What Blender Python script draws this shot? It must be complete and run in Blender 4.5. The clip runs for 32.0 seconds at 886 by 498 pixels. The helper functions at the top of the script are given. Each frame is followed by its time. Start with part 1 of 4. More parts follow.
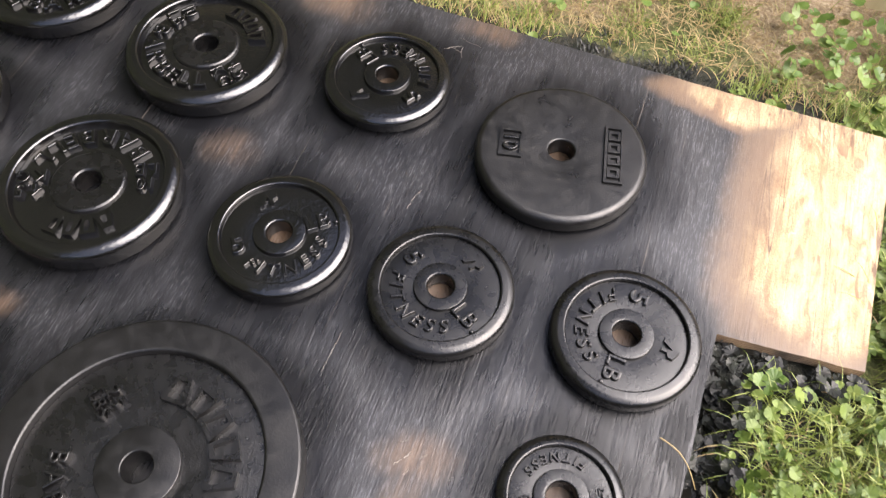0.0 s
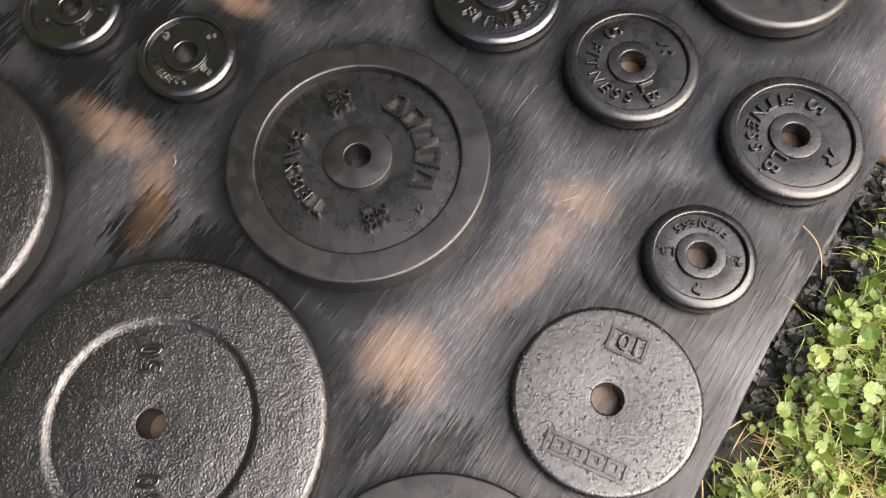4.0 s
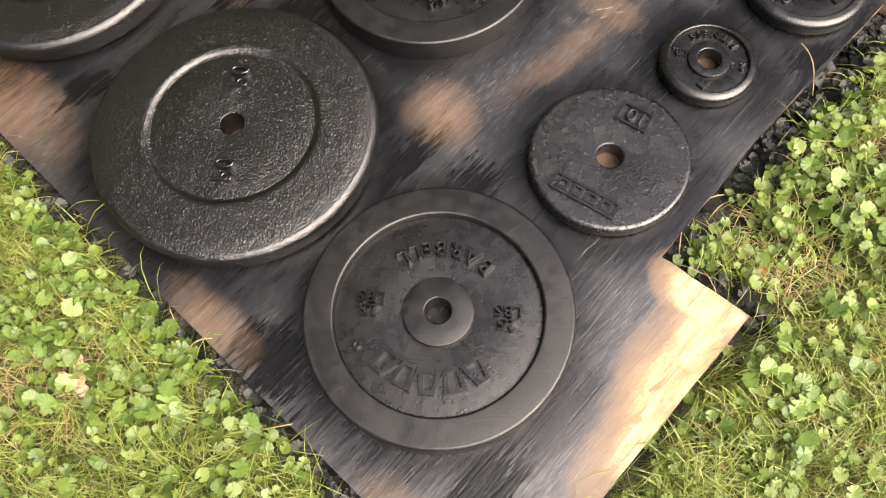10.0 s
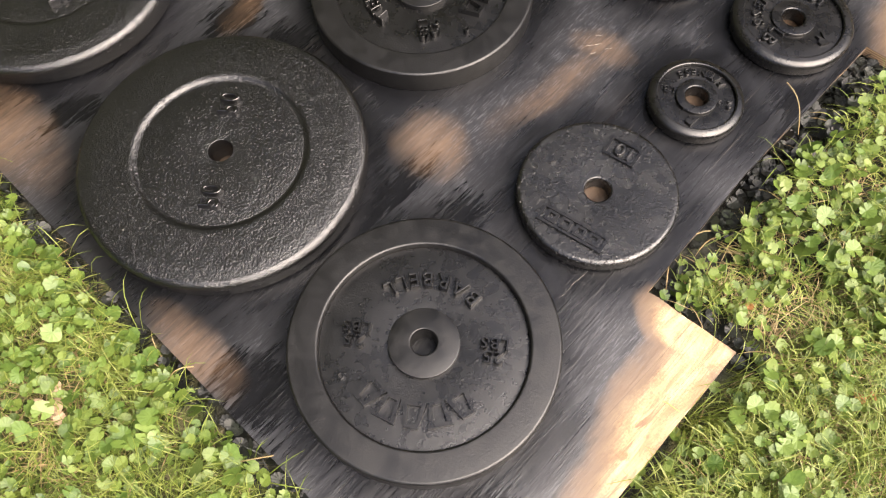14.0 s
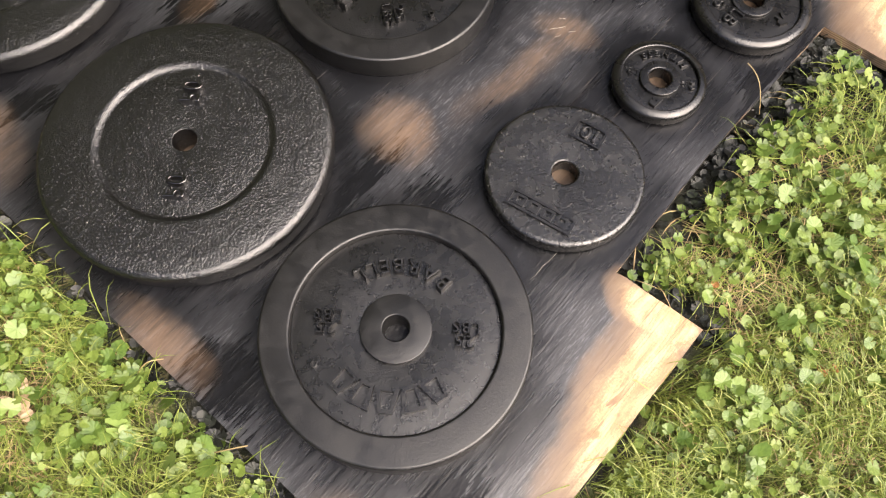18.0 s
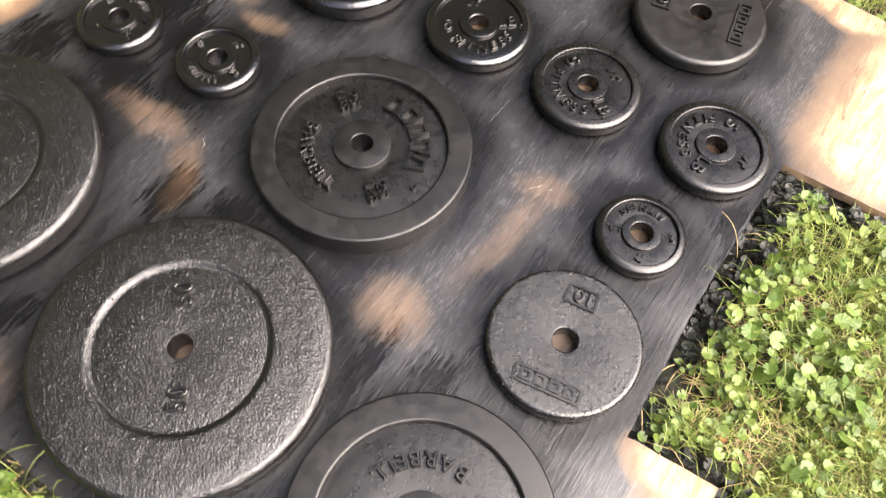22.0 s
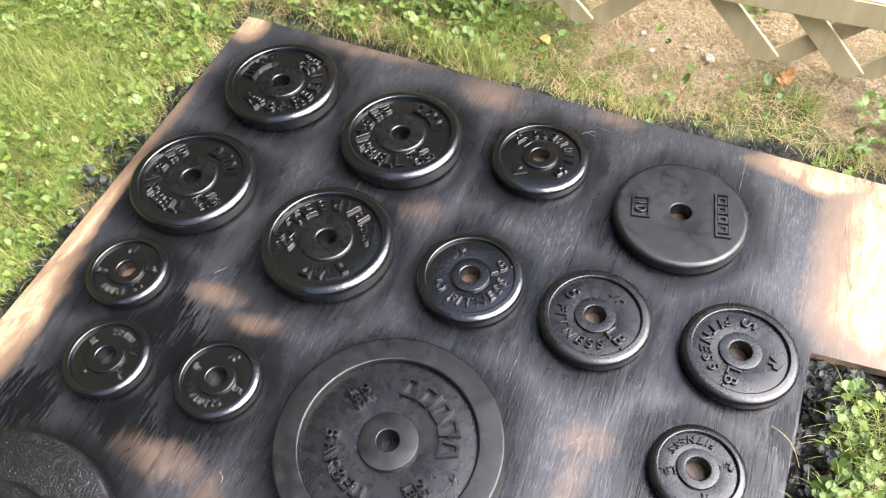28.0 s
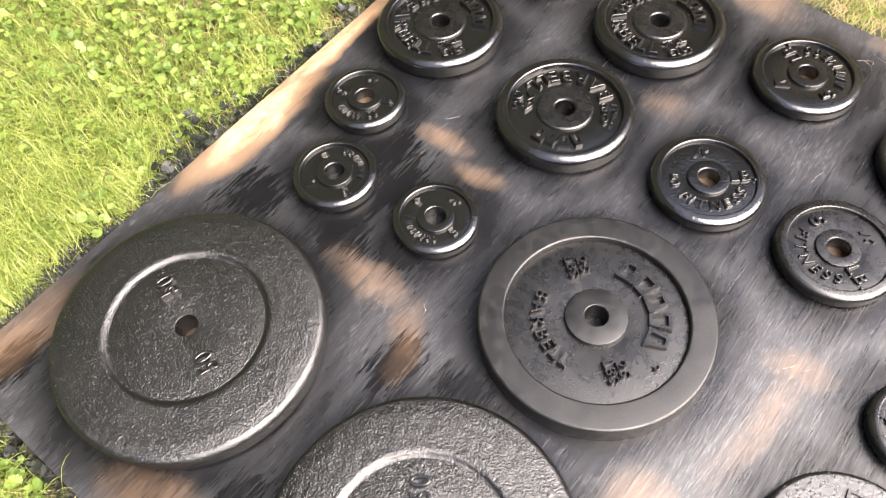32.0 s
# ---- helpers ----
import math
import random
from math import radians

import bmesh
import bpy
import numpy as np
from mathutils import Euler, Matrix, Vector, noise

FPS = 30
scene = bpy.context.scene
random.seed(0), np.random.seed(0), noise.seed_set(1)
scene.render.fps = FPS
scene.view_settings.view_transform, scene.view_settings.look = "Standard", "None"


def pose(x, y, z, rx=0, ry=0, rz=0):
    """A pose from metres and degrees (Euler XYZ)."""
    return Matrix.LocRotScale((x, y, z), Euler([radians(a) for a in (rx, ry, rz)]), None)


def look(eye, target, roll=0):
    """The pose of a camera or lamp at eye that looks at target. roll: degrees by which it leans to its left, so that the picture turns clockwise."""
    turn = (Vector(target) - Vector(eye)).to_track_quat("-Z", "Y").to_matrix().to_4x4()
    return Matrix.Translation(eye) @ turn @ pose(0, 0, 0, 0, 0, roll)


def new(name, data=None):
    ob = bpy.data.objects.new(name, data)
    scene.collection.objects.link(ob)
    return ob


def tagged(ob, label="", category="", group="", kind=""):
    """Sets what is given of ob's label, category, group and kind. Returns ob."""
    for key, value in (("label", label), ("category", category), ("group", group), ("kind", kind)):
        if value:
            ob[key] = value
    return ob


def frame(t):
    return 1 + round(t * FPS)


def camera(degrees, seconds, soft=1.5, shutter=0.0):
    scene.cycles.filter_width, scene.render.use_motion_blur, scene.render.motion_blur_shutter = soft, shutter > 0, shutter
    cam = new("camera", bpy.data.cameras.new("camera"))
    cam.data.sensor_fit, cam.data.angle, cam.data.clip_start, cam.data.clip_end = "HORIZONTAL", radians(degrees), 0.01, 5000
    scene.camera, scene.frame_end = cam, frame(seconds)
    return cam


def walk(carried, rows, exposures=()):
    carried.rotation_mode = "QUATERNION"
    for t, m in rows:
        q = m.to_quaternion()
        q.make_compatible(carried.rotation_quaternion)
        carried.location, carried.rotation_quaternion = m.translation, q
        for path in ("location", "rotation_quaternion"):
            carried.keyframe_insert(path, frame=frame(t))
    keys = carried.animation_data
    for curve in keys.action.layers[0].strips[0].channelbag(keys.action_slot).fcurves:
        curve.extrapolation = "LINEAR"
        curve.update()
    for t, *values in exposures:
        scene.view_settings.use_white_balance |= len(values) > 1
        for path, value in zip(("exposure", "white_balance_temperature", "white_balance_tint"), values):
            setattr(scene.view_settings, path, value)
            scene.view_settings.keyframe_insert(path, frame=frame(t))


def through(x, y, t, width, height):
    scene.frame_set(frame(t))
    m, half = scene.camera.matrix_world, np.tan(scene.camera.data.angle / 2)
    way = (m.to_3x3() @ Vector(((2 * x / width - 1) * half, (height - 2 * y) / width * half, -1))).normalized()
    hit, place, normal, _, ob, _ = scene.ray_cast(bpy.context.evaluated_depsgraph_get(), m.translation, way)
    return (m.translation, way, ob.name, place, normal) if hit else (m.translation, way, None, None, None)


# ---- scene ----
cam = camera(59.32, 32.0, 1.2, 0.3)
walk(cam, [
    (0.0, pose(0.4410, 0.2751, 0.7287, 31.65, -0.93, -70.55)),
    (0.5, pose(0.4200, 0.2435, 0.7592, 29.09, -0.43, -69.76)),
    (1.0, pose(0.3926, 0.2395, 0.7728, 27.97, -0.86, -67.97)),
    (1.5, pose(0.3591, 0.2551, 0.7897, 27.12, -0.46, -65.36)),
    (2.0, pose(0.3423, 0.2641, 0.8048, 26.05, 0.30, -63.24)),
    (2.5, pose(0.3345, 0.2785, 0.8056, 24.57, 0.45, -61.61)),
    (4.5, pose(0.2619, 0.2673, 0.7862, 18.68, 2.29, -54.64)),
    (5.0, pose(0.2387, 0.2657, 0.7800, 16.87, 2.05, -53.42)),
    (5.5, pose(0.2416, 0.2454, 0.7672, 12.33, 4.00, -51.48)),
    (6.0, pose(0.2276, 0.2360, 0.7584, 8.34, 3.57, -50.35)),
    (6.5, pose(0.2485, 0.2362, 0.7639, 4.70, 4.54, -50.10)),
    (7.0, pose(0.2333, 0.2341, 0.7661, 6.15, 3.95, -50.59)),
    (7.5, pose(0.2155, 0.1870, 0.7850, 12.04, 6.15, -40.71)),
    (8.0, pose(0.1518, 0.1230, 0.8194, 14.15, 3.82, -35.65)),
    (8.5, pose(0.0442, 0.1018, 0.8298, 18.70, 0.82, -44.94)),
    (9.0, pose(0.0334, 0.0704, 0.8226, 19.29, 1.76, -46.19)),
    (9.5, pose(0.0410, 0.0529, 0.8286, 19.88, 2.79, -46.95)),
    (10.0, pose(0.0457, 0.0516, 0.8272, 21.36, 2.82, -47.17)),
    (10.5, pose(0.0415, 0.0539, 0.8262, 22.15, 2.34, -46.86)),
    (11.0, pose(0.0364, 0.0552, 0.8240, 22.80, 1.71, -46.59)),
    (11.5, pose(0.0351, 0.0570, 0.8263, 24.92, 1.42, -46.08)),
    (12.0, pose(0.0454, 0.0534, 0.8275, 24.58, 2.63, -45.95)),
    (12.5, pose(0.0509, 0.0523, 0.8312, 25.04, 2.25, -46.66)),
    (13.0, pose(0.0473, 0.0507, 0.8327, 25.08, 2.03, -46.64)),
    (13.5, pose(0.0420, 0.0496, 0.8264, 24.35, 1.70, -46.44)),
    (14.0, pose(0.0457, 0.0538, 0.8233, 23.67, 1.48, -46.63)),
    (14.5, pose(0.0545, 0.0613, 0.8235, 23.02, 1.22, -46.69)),
    (16.5, pose(0.0487, 0.0553, 0.8230, 22.83, 0.69, -48.84)),
    (17.0, pose(0.0413, 0.0548, 0.8210, 22.87, 0.02, -48.94)),
    (17.5, pose(0.0439, 0.0550, 0.8247, 22.74, -0.11, -48.80)),
    (18.0, pose(0.0439, 0.0545, 0.8248, 22.58, -0.16, -48.76)),
    (18.5, pose(0.0477, 0.0588, 0.8249, 22.27, -0.29, -48.80)),
    (19.0, pose(0.0438, 0.0618, 0.8214, 22.19, -0.42, -48.96)),
    (19.5, pose(0.0446, 0.0647, 0.8185, 21.97, -0.43, -48.79)),
    (20.0, pose(0.0536, 0.0733, 0.8178, 21.40, -0.24, -48.93)),
    (20.5, pose(0.0702, 0.0889, 0.8189, 21.47, -0.32, -49.35)),
    (21.0, pose(0.0797, 0.1172, 0.8278, 22.42, -0.59, -49.99)),
    (21.5, pose(0.0907, 0.1469, 0.8446, 23.93, -1.21, -51.14)),
    (22.0, pose(0.0999, 0.1962, 0.8857, 26.79, -2.18, -55.61)),
    (22.5, pose(0.1297, 0.2109, 0.9084, 29.48, 1.12, -58.51)),
    (23.0, pose(0.2117, 0.2071, 0.9205, 30.40, 1.69, -58.12)),
    (23.5, pose(0.2442, 0.2495, 0.9132, 28.64, 0.42, -62.44)),
    (24.0, pose(0.2145, 0.3178, 0.9169, 28.85, 1.54, -65.82)),
    (24.5, pose(0.1973, 0.3452, 0.9268, 30.01, 2.22, -66.88)),
    (25.0, pose(0.1875, 0.3541, 0.9472, 32.73, 2.92, -66.31)),
    (25.5, pose(0.1902, 0.3513, 0.9547, 35.23, 3.03, -65.91)),
    (26.0, pose(0.1901, 0.3498, 0.9582, 35.83, 3.02, -66.84)),
    (26.5, pose(0.1932, 0.3444, 0.9580, 36.30, 3.29, -67.62)),
    (28.5, pose(0.2519, 0.3412, 0.9492, 35.64, 2.68, -68.14)),
    (29.0, pose(0.2613, 0.3479, 0.9414, 35.10, 2.72, -67.44)),
    (29.5, pose(0.2598, 0.3801, 0.9299, 34.53, 2.41, -64.78)),
    (30.0, pose(0.2242, 0.4325, 0.9155, 34.01, 2.32, -59.91)),
    (30.5, pose(0.1799, 0.4652, 0.9039, 33.81, 3.04, -55.37)),
    (31.0, pose(0.1474, 0.4653, 0.8982, 33.04, 3.41, -52.67)),
    (31.5, pose(0.1320, 0.4516, 0.8982, 32.42, 2.94, -51.80)),
    (32.0, pose(0.1187, 0.4317, 0.8970, 31.46, 3.16, -51.49)),
], exposures=[
    (0.0, 2.18, 6350, 17), (2.5, 2.28, 6600, 16), (4.5, 2.35, 6800, 16), (7.2, 2.55, 6900, 16), (8.0, 2.48, 7000, 16), (9.0, 2.33, 7000, 16), (14.5, 2.23, 6850, 16), (21.0, 2.18, 6850, 16), (22.0, 2.62, 6750, 16), (23.0, 2.62, 6700, 16), (24.0, 2.67, 6700, 16), (26.5, 2.70, 6700, 16), (29.0, 2.53, 5600, 15), (30.0, 2.97, 6500, 16), (32.0, 3.02, 6650, 16),
])

# ---- daylight ----
SUN_ELEVATION, SUN_AZIMUTH = 51.0, 276.0
sky = bpy.data.worlds.new("sky")
scene.world = sky
sky.use_nodes = True
sky_tree = sky.node_tree
sky_tex = sky_tree.nodes.new("ShaderNodeTexSky")
sky_tex.sky_type, sky_tex.sun_disc = "NISHITA", False
sky_tex.sun_elevation = radians(SUN_ELEVATION)
sky_tex.air_density, sky_tex.dust_density, sky_tex.ozone_density = 1.0, 6.0, 0.5
sky_tex.sun_rotation = radians(90 - SUN_AZIMUTH)
sky_tree.links.new(sky_tex.outputs[0], sky_tree.nodes["Background"].inputs[0])
sky_tree.nodes["Background"].inputs[1].default_value = 0.07
sun = new("sun", bpy.data.lights.new("sun", "SUN"))
sun.data.energy, sun.data.angle, sun.data.color = 2.2, radians(68), (1.0, 0.955, 0.88)
sun.matrix_world = look((0, 0, 0), (-math.cos(radians(SUN_AZIMUTH)) * math.cos(radians(SUN_ELEVATION)),
                                    -math.sin(radians(SUN_AZIMUTH)) * math.cos(radians(SUN_ELEVATION)),
                                    -math.sin(radians(SUN_ELEVATION))))


# ---- materials ----
class Nodes:
    """A small helper to lay out one material."""

    def __init__(self, name):
        self.mat = bpy.data.materials.new(name)
        self.mat.use_nodes = True
        self.tree = self.mat.node_tree
        self.bsdf = self.tree.nodes["Principled BSDF"]
        self.co = self.tree.nodes.new("ShaderNodeTexCoord").outputs["Object"]

    def put(self, socket, value):
        if isinstance(value, bpy.types.NodeSocket):
            self.tree.links.new(value, socket)
        else:
            socket.default_value = value

    def set(self, **values):
        for key, value in values.items():
            self.put(self.bsdf.inputs[key.replace("_", " ")], value)
        return self

    def mapped(self, vec, scale=(1, 1, 1), loc=(0, 0, 0), rot=0.0, kind="POINT"):
        n = self.tree.nodes.new("ShaderNodeMapping")
        n.vector_type = kind
        self.put(n.inputs["Vector"], vec)
        n.inputs["Scale"].default_value, n.inputs["Location"].default_value = scale, loc
        n.inputs["Rotation"].default_value = (0, 0, radians(rot))
        return n.outputs[0]

    def noise(self, scale, detail=4.0, rough=0.55, vec=None, distort=0.0):
        n = self.tree.nodes.new("ShaderNodeTexNoise")
        self.put(n.inputs["Vector"], self.co if vec is None else vec)
        for key, value in (("Scale", scale), ("Detail", detail), ("Roughness", rough), ("Distortion", distort)):
            n.inputs[key].default_value = value
        return n.outputs["Fac"]

    def voronoi(self, scale, vec=None, feature="F1"):
        n = self.tree.nodes.new("ShaderNodeTexVoronoi")
        n.feature = feature
        self.put(n.inputs["Vector"], self.co if vec is None else vec)
        n.inputs["Scale"].default_value = scale
        return n.outputs["Distance"]

    def span(self, value, a, b, lo=0.0, hi=1.0, smooth=False):
        n = self.tree.nodes.new("ShaderNodeMapRange")
        if smooth:
            n.interpolation_type = "SMOOTHSTEP"
        self.put(n.inputs["Value"], value)
        for key, v in (("From Min", a), ("From Max", b), ("To Min", lo), ("To Max", hi)):
            n.inputs[key].default_value = v
        return n.outputs[0]

    def calc(self, op, a, b=0.0):
        n = self.tree.nodes.new("ShaderNodeMath")
        n.operation = op
        self.put(n.inputs[0], a)
        self.put(n.inputs[1], b)
        return n.outputs[0]

    def length(self, vec):
        n = self.tree.nodes.new("ShaderNodeVectorMath")
        n.operation = "LENGTH"
        self.put(n.inputs[0], vec)
        return n.outputs["Value"]

    def add(self, a, b):
        n = self.tree.nodes.new("ShaderNodeVectorMath")
        n.operation = "ADD"
        self.put(n.inputs[0], a)
        self.put(n.inputs[1], b)
        return n.outputs[0]

    def mix(self, fac, a, b, blend="MIX"):
        n = self.tree.nodes.new("ShaderNodeMix")
        n.data_type, n.blend_type = "RGBA", blend
        self.put(n.inputs[0], fac)
        self.put(n.inputs[6], (*a, 1) if isinstance(a, tuple) else a)
        self.put(n.inputs[7], (*b, 1) if isinstance(b, tuple) else b)
        return n.outputs[2]

    def ramp(self, fac, *stops):
        n = self.tree.nodes.new("ShaderNodeValToRGB")
        self.put(n.inputs[0], fac)
        e = n.color_ramp.elements
        while len(e) < len(stops):
            e.new(0.5)
        for el, (p, c) in zip(e, stops):
            el.position, el.color = p, (*c, 1)
        return n.outputs["Color"]

    def island(self):
        return self.tree.nodes.new("ShaderNodeNewGeometry").outputs["Random Per Island"]

    def each(self):
        return self.tree.nodes.new("ShaderNodeObjectInfo").outputs["Random"]

    def bump(self, height, strength, distance, under=None):
        n = self.tree.nodes.new("ShaderNodeBump")
        self.put(n.inputs["Height"], height)
        n.inputs["Strength"].default_value, n.inputs["Distance"].default_value = strength, distance
        if under is not None:
            self.put(n.inputs["Normal"], under)
        return n.outputs[0]


def paint(name, rough, grain, depth, lumps=0.0, base=0.0035, shiny=1.0, specks=0.0, waves=0.0):
    """Black spray paint on cast iron: grain is the size of the casting's skin in metres, depth its relief, lumps the share of coarse grit, waves its broad swells."""
    n = Nodes(name)
    cast = n.noise(1 / grain, 3, 0.62)
    coarse = n.noise(0.30 / grain, 3, 0.6)
    wide = n.noise(16, 4, 0.62)
    dust = n.span(n.noise(260, 2, 0.7), 0.66, 0.78)
    tint = n.mix(wide, (base * 0.75, base * 0.75, base * 0.78), (base * 1.5, base * 1.45, base * 1.4))
    tint = n.mix(n.calc("MULTIPLY", dust, 0.12), tint, (0.06, 0.055, 0.05))
    if specks:
        dot = n.calc("MULTIPLY", n.span(n.voronoi(52), 0.035, 0.060, 1.0, 0.0), n.span(n.noise(31, 2, 0.5), 0.50, 0.56))
        tint = n.mix(n.calc("MULTIPLY", dot, specks), tint, (0.36, 0.33, 0.29))
    shine = n.calc("ADD", n.span(wide, 0.30, 0.70, rough * 0.85, rough * 1.2), n.calc("MULTIPLY", n.span(n.noise(75, 3, 0.6), 0.4, 0.7), rough * 0.5))
    height = n.calc("ADD", cast, n.calc("MULTIPLY", coarse, 0.35))
    if waves:
        height = n.calc("ADD", height, n.calc("MULTIPLY", n.noise(70, 3, 0.55), waves))
    if lumps:
        grit = n.span(n.noise(0.70 / grain, 2, 0.5), 0.60, 0.70, 0.0, 1.0, True)
        height = n.calc("ADD", height, n.calc("MULTIPLY", grit, lumps))
    n.set(Base_Color=tint, Roughness=shine, Normal=n.bump(height, 1.0, depth))
    n.bsdf.inputs["Specular IOR Level"].default_value = shiny
    return n.mat


gloss_black = paint("gloss_black_paint", 0.13, 0.0050, 0.0004, shiny=1.0)
wet_black = paint("wet_black_paint", 0.12, 0.0045, 0.0004, shiny=1.0)
satin_black = paint("satin_black_paint", 0.24, 0.0026, 0.00020, shiny=0.65)
rough_black = paint("rough_black_paint", 0.17, 0.0025, 0.00108, 0.15, shiny=0.95, specks=0.35, waves=1.2)
pitted_black = paint("pitted_black_paint", 0.22, 0.0026, 0.00050, 1.3, shiny=0.88, specks=0.10)
smooth_black = paint("smooth_black_paint", 0.30, 0.0022, 0.00030, shiny=0.60)
matte_black = paint("matte_black_paint", 0.32, 0.0026, 0.00018, shiny=0.60)
letter_gloss = paint("gloss_lettering_paint", 0.15, 0.0012, 0.00007, shiny=1.0)
letter_satin = paint("satin_lettering_paint", 0.24, 0.0012, 0.00006, shiny=0.75)
web_black = paint("cast_black_paint", 0.24, 0.0022, 0.00036, 0.2, shiny=0.70, specks=0.15)


def plywood():
    """Bare plywood with black overspray: soft bare patches where plates lay before, streaks along the grain, contact
    shade painted round the plates.
    """
    n = Nodes("plywood_with_black_overspray")
    grain = n.noise(1, 6, 0.62, n.mapped(n.co, (9, 150, 9)), 0.6)
    wide = n.noise(1, 4, 0.6, n.mapped(n.co, (2.2, 26, 3)), 1.2)
    blotch = n.noise(9, 5, 0.6)
    wood = n.ramp(wide, (0.28, (0.23, 0.140, 0.062)), (0.5, (0.41, 0.295, 0.155)), (0.72, (0.52, 0.395, 0.220)))
    wood = n.mix(n.span(grain, 0.47, 0.68, 0, 0.7), wood, (0.24, 0.14, 0.07))
    wood = n.mix(n.span(blotch, 0.48, 0.66, 0, 0.8), wood, (0.55, 0.42, 0.245))
    wood = n.mix(n.span(n.voronoi(9, n.mapped(n.co, (1, 2.2, 1))), 0.0, 0.05, 0.8, 0.0), wood, (0.13, 0.06, 0.03))
    flake = n.noise(1, 5, 0.65, n.mapped(n.co, (16, 60, 9), (2, 5, 0)), 0.9)
    mask = n.noise(7, 3, 0.6, n.mapped(n.co, (1, 1, 1), (4, 1, 0)))
    wood = n.mix(n.calc("MULTIPLY", n.span(flake, 0.54, 0.62), n.span(mask, 0.36, 0.52, 0.0, 0.9)), wood, (0.15, 0.085, 0.045))
    wood = n.mix(n.calc("MULTIPLY", n.span(flake, 0.36, 0.30), n.span(mask, 0.58, 0.42, 0.0, 0.8)), wood, (0.60, 0.49, 0.33))
    spot = n.calc("MULTIPLY", n.span(n.voronoi(46, n.mapped(n.co, (0.8, 1.2, 1))), 0.07, 0.17, 0.85, 0.0), n.span(n.noise(12, 3, 0.6, n.mapped(n.co, (1, 1, 1), (9, 3, 0))), 0.50, 0.58))
    wood = n.mix(spot, wood, (0.085, 0.05, 0.03))
    crack = n.noise(1, 2, 0.5, n.mapped(n.co, (3, 75, 3), (1, 9, 0)), 0.5)
    crack = n.span(n.calc("ABSOLUTE", n.calc("SUBTRACT", crack, 0.5)), 0.0, 0.010, 0.75, 0.0)
    wood = n.mix(n.calc("MULTIPLY", crack, n.span(blotch, 0.42, 0.6)), wood, (0.10, 0.055, 0.03))
    stain = n.noise(26, 7, 0.70, n.mapped(n.co, (0.7, 1.5, 1), (5, 8, 0)), 0.8)
    wood = n.mix(n.span(stain, 0.47, 0.62, 0, 0.75), wood, (0.27, 0.155, 0.07))
    pale = n.noise(1, 4, 0.6, n.mapped(n.co, (6, 34, 9), (8, 3, 0)), 0.7)
    wood = n.mix(n.calc("MULTIPLY", n.span(pale, 0.50, 0.62, 0.0, 0.6), n.span(stain, 0.62, 0.48)), wood, (0.59, 0.46, 0.275))
    line = n.noise(1, 3, 0.6, n.mapped(n.co, (7, 330, 9), (1, 4, 0)), 0.3)
    wood = n.mix(n.span(line, 0.60, 0.70, 0.0, 0.7), wood, (0.15, 0.085, 0.045))
    wood = n.mix(n.calc("MULTIPLY", n.span(stain, 0.60, 0.70), n.span(n.noise(120, 3, 0.7), 0.45, 0.62, 0.0, 0.8)), wood, (0.15, 0.085, 0.045))
    rot = n.noise(1, 5, 0.7, n.mapped(n.co, (22, 130, 9), (6, 1, 0)), 0.6)
    for x, y, rx, ry in ((1.215, 0.030, 0.075, 0.130), (0.020, 1.190, 0.080, 0.040), (1.000, -0.050, 0.160, 0.030)):
        d = n.length(n.mapped(n.co, (rx, ry, 1000), (x, y, 0), 0, "TEXTURE"))
        wood = n.mix(n.calc("MULTIPLY", n.span(d, 0.3, 1.1, 0.9, 0.0, True), n.span(rot, 0.50, 0.60)), wood, (0.085, 0.045, 0.022))
    warp = n.tree.nodes.new("ShaderNodeTexNoise")
    warp.inputs["Scale"].default_value, warp.inputs["Detail"].default_value = 11, 5
    off = n.tree.nodes.new("ShaderNodeVectorMath")
    off.operation = "MULTIPLY_ADD"
    off.inputs[1].default_value, off.inputs[2].default_value = (0.055, 0.055, 0), (-0.0275, -0.0275, 0)
    n.tree.links.new(n.co, warp.inputs["Vector"])
    n.tree.links.new(warp.outputs["Color"], off.inputs[0])
    co = n.add(n.co, off.outputs[0])
    strokes = n.noise(1, 4, 0.66, n.mapped(n.co, (14, 240, 9)), 0.35)
    strokes = n.calc("ADD", n.calc("MULTIPLY", strokes, 0.45), n.calc("MULTIPLY", n.noise(1, 5, 0.68, n.mapped(n.co, (9, 52, 9), (3, 7, 0)), 0.8), 0.55))
    bare, dusted = 0.0, 0.0
    for x, y, rx, ry, turn, force in BARE:
        d = n.length(n.mapped(co, (rx, ry, 1000), (x, y, 0), turn, "TEXTURE"))
        if force > 0.5:
            bare = n.calc("MAXIMUM", bare, n.span(d, 0.45, 1.18, force, 0.0, True))
        else:
            dusted = n.calc("MAXIMUM", dusted, n.span(d, 0.0, 1.55, force * 0.92, 0.0, True))
    wood = n.mix(n.span(bare, 0.80, 0.30, 0.0, 0.75), wood, (0.235, 0.162, 0.100))
    wood = n.mix(n.span(dusted, 0.02, 0.10, 0.0, 0.75), wood, (0.195, 0.138, 0.096))
    dusted = n.calc("MULTIPLY", dusted, n.span(strokes, 0.40, 0.62, 1.15, 0.5))
    bare = n.calc("MAXIMUM", bare, dusted)
    for x, y, r in HOLES:
        d = n.length(n.mapped(n.co, (r, r, 1000), (x, y, 0), 0, "TEXTURE"))
        bare = n.calc("MAXIMUM", bare, n.span(d, 0.8, 1.2, 0.15, 0.0, True))
    streak = n.noise(1, 4, 0.72, n.mapped(n.co, (26, 430, 9)), 0.4)
    broad = n.noise(1, 4, 0.68, n.mapped(n.co, (8, 80, 9), (2, 8, 0)), 0.6)
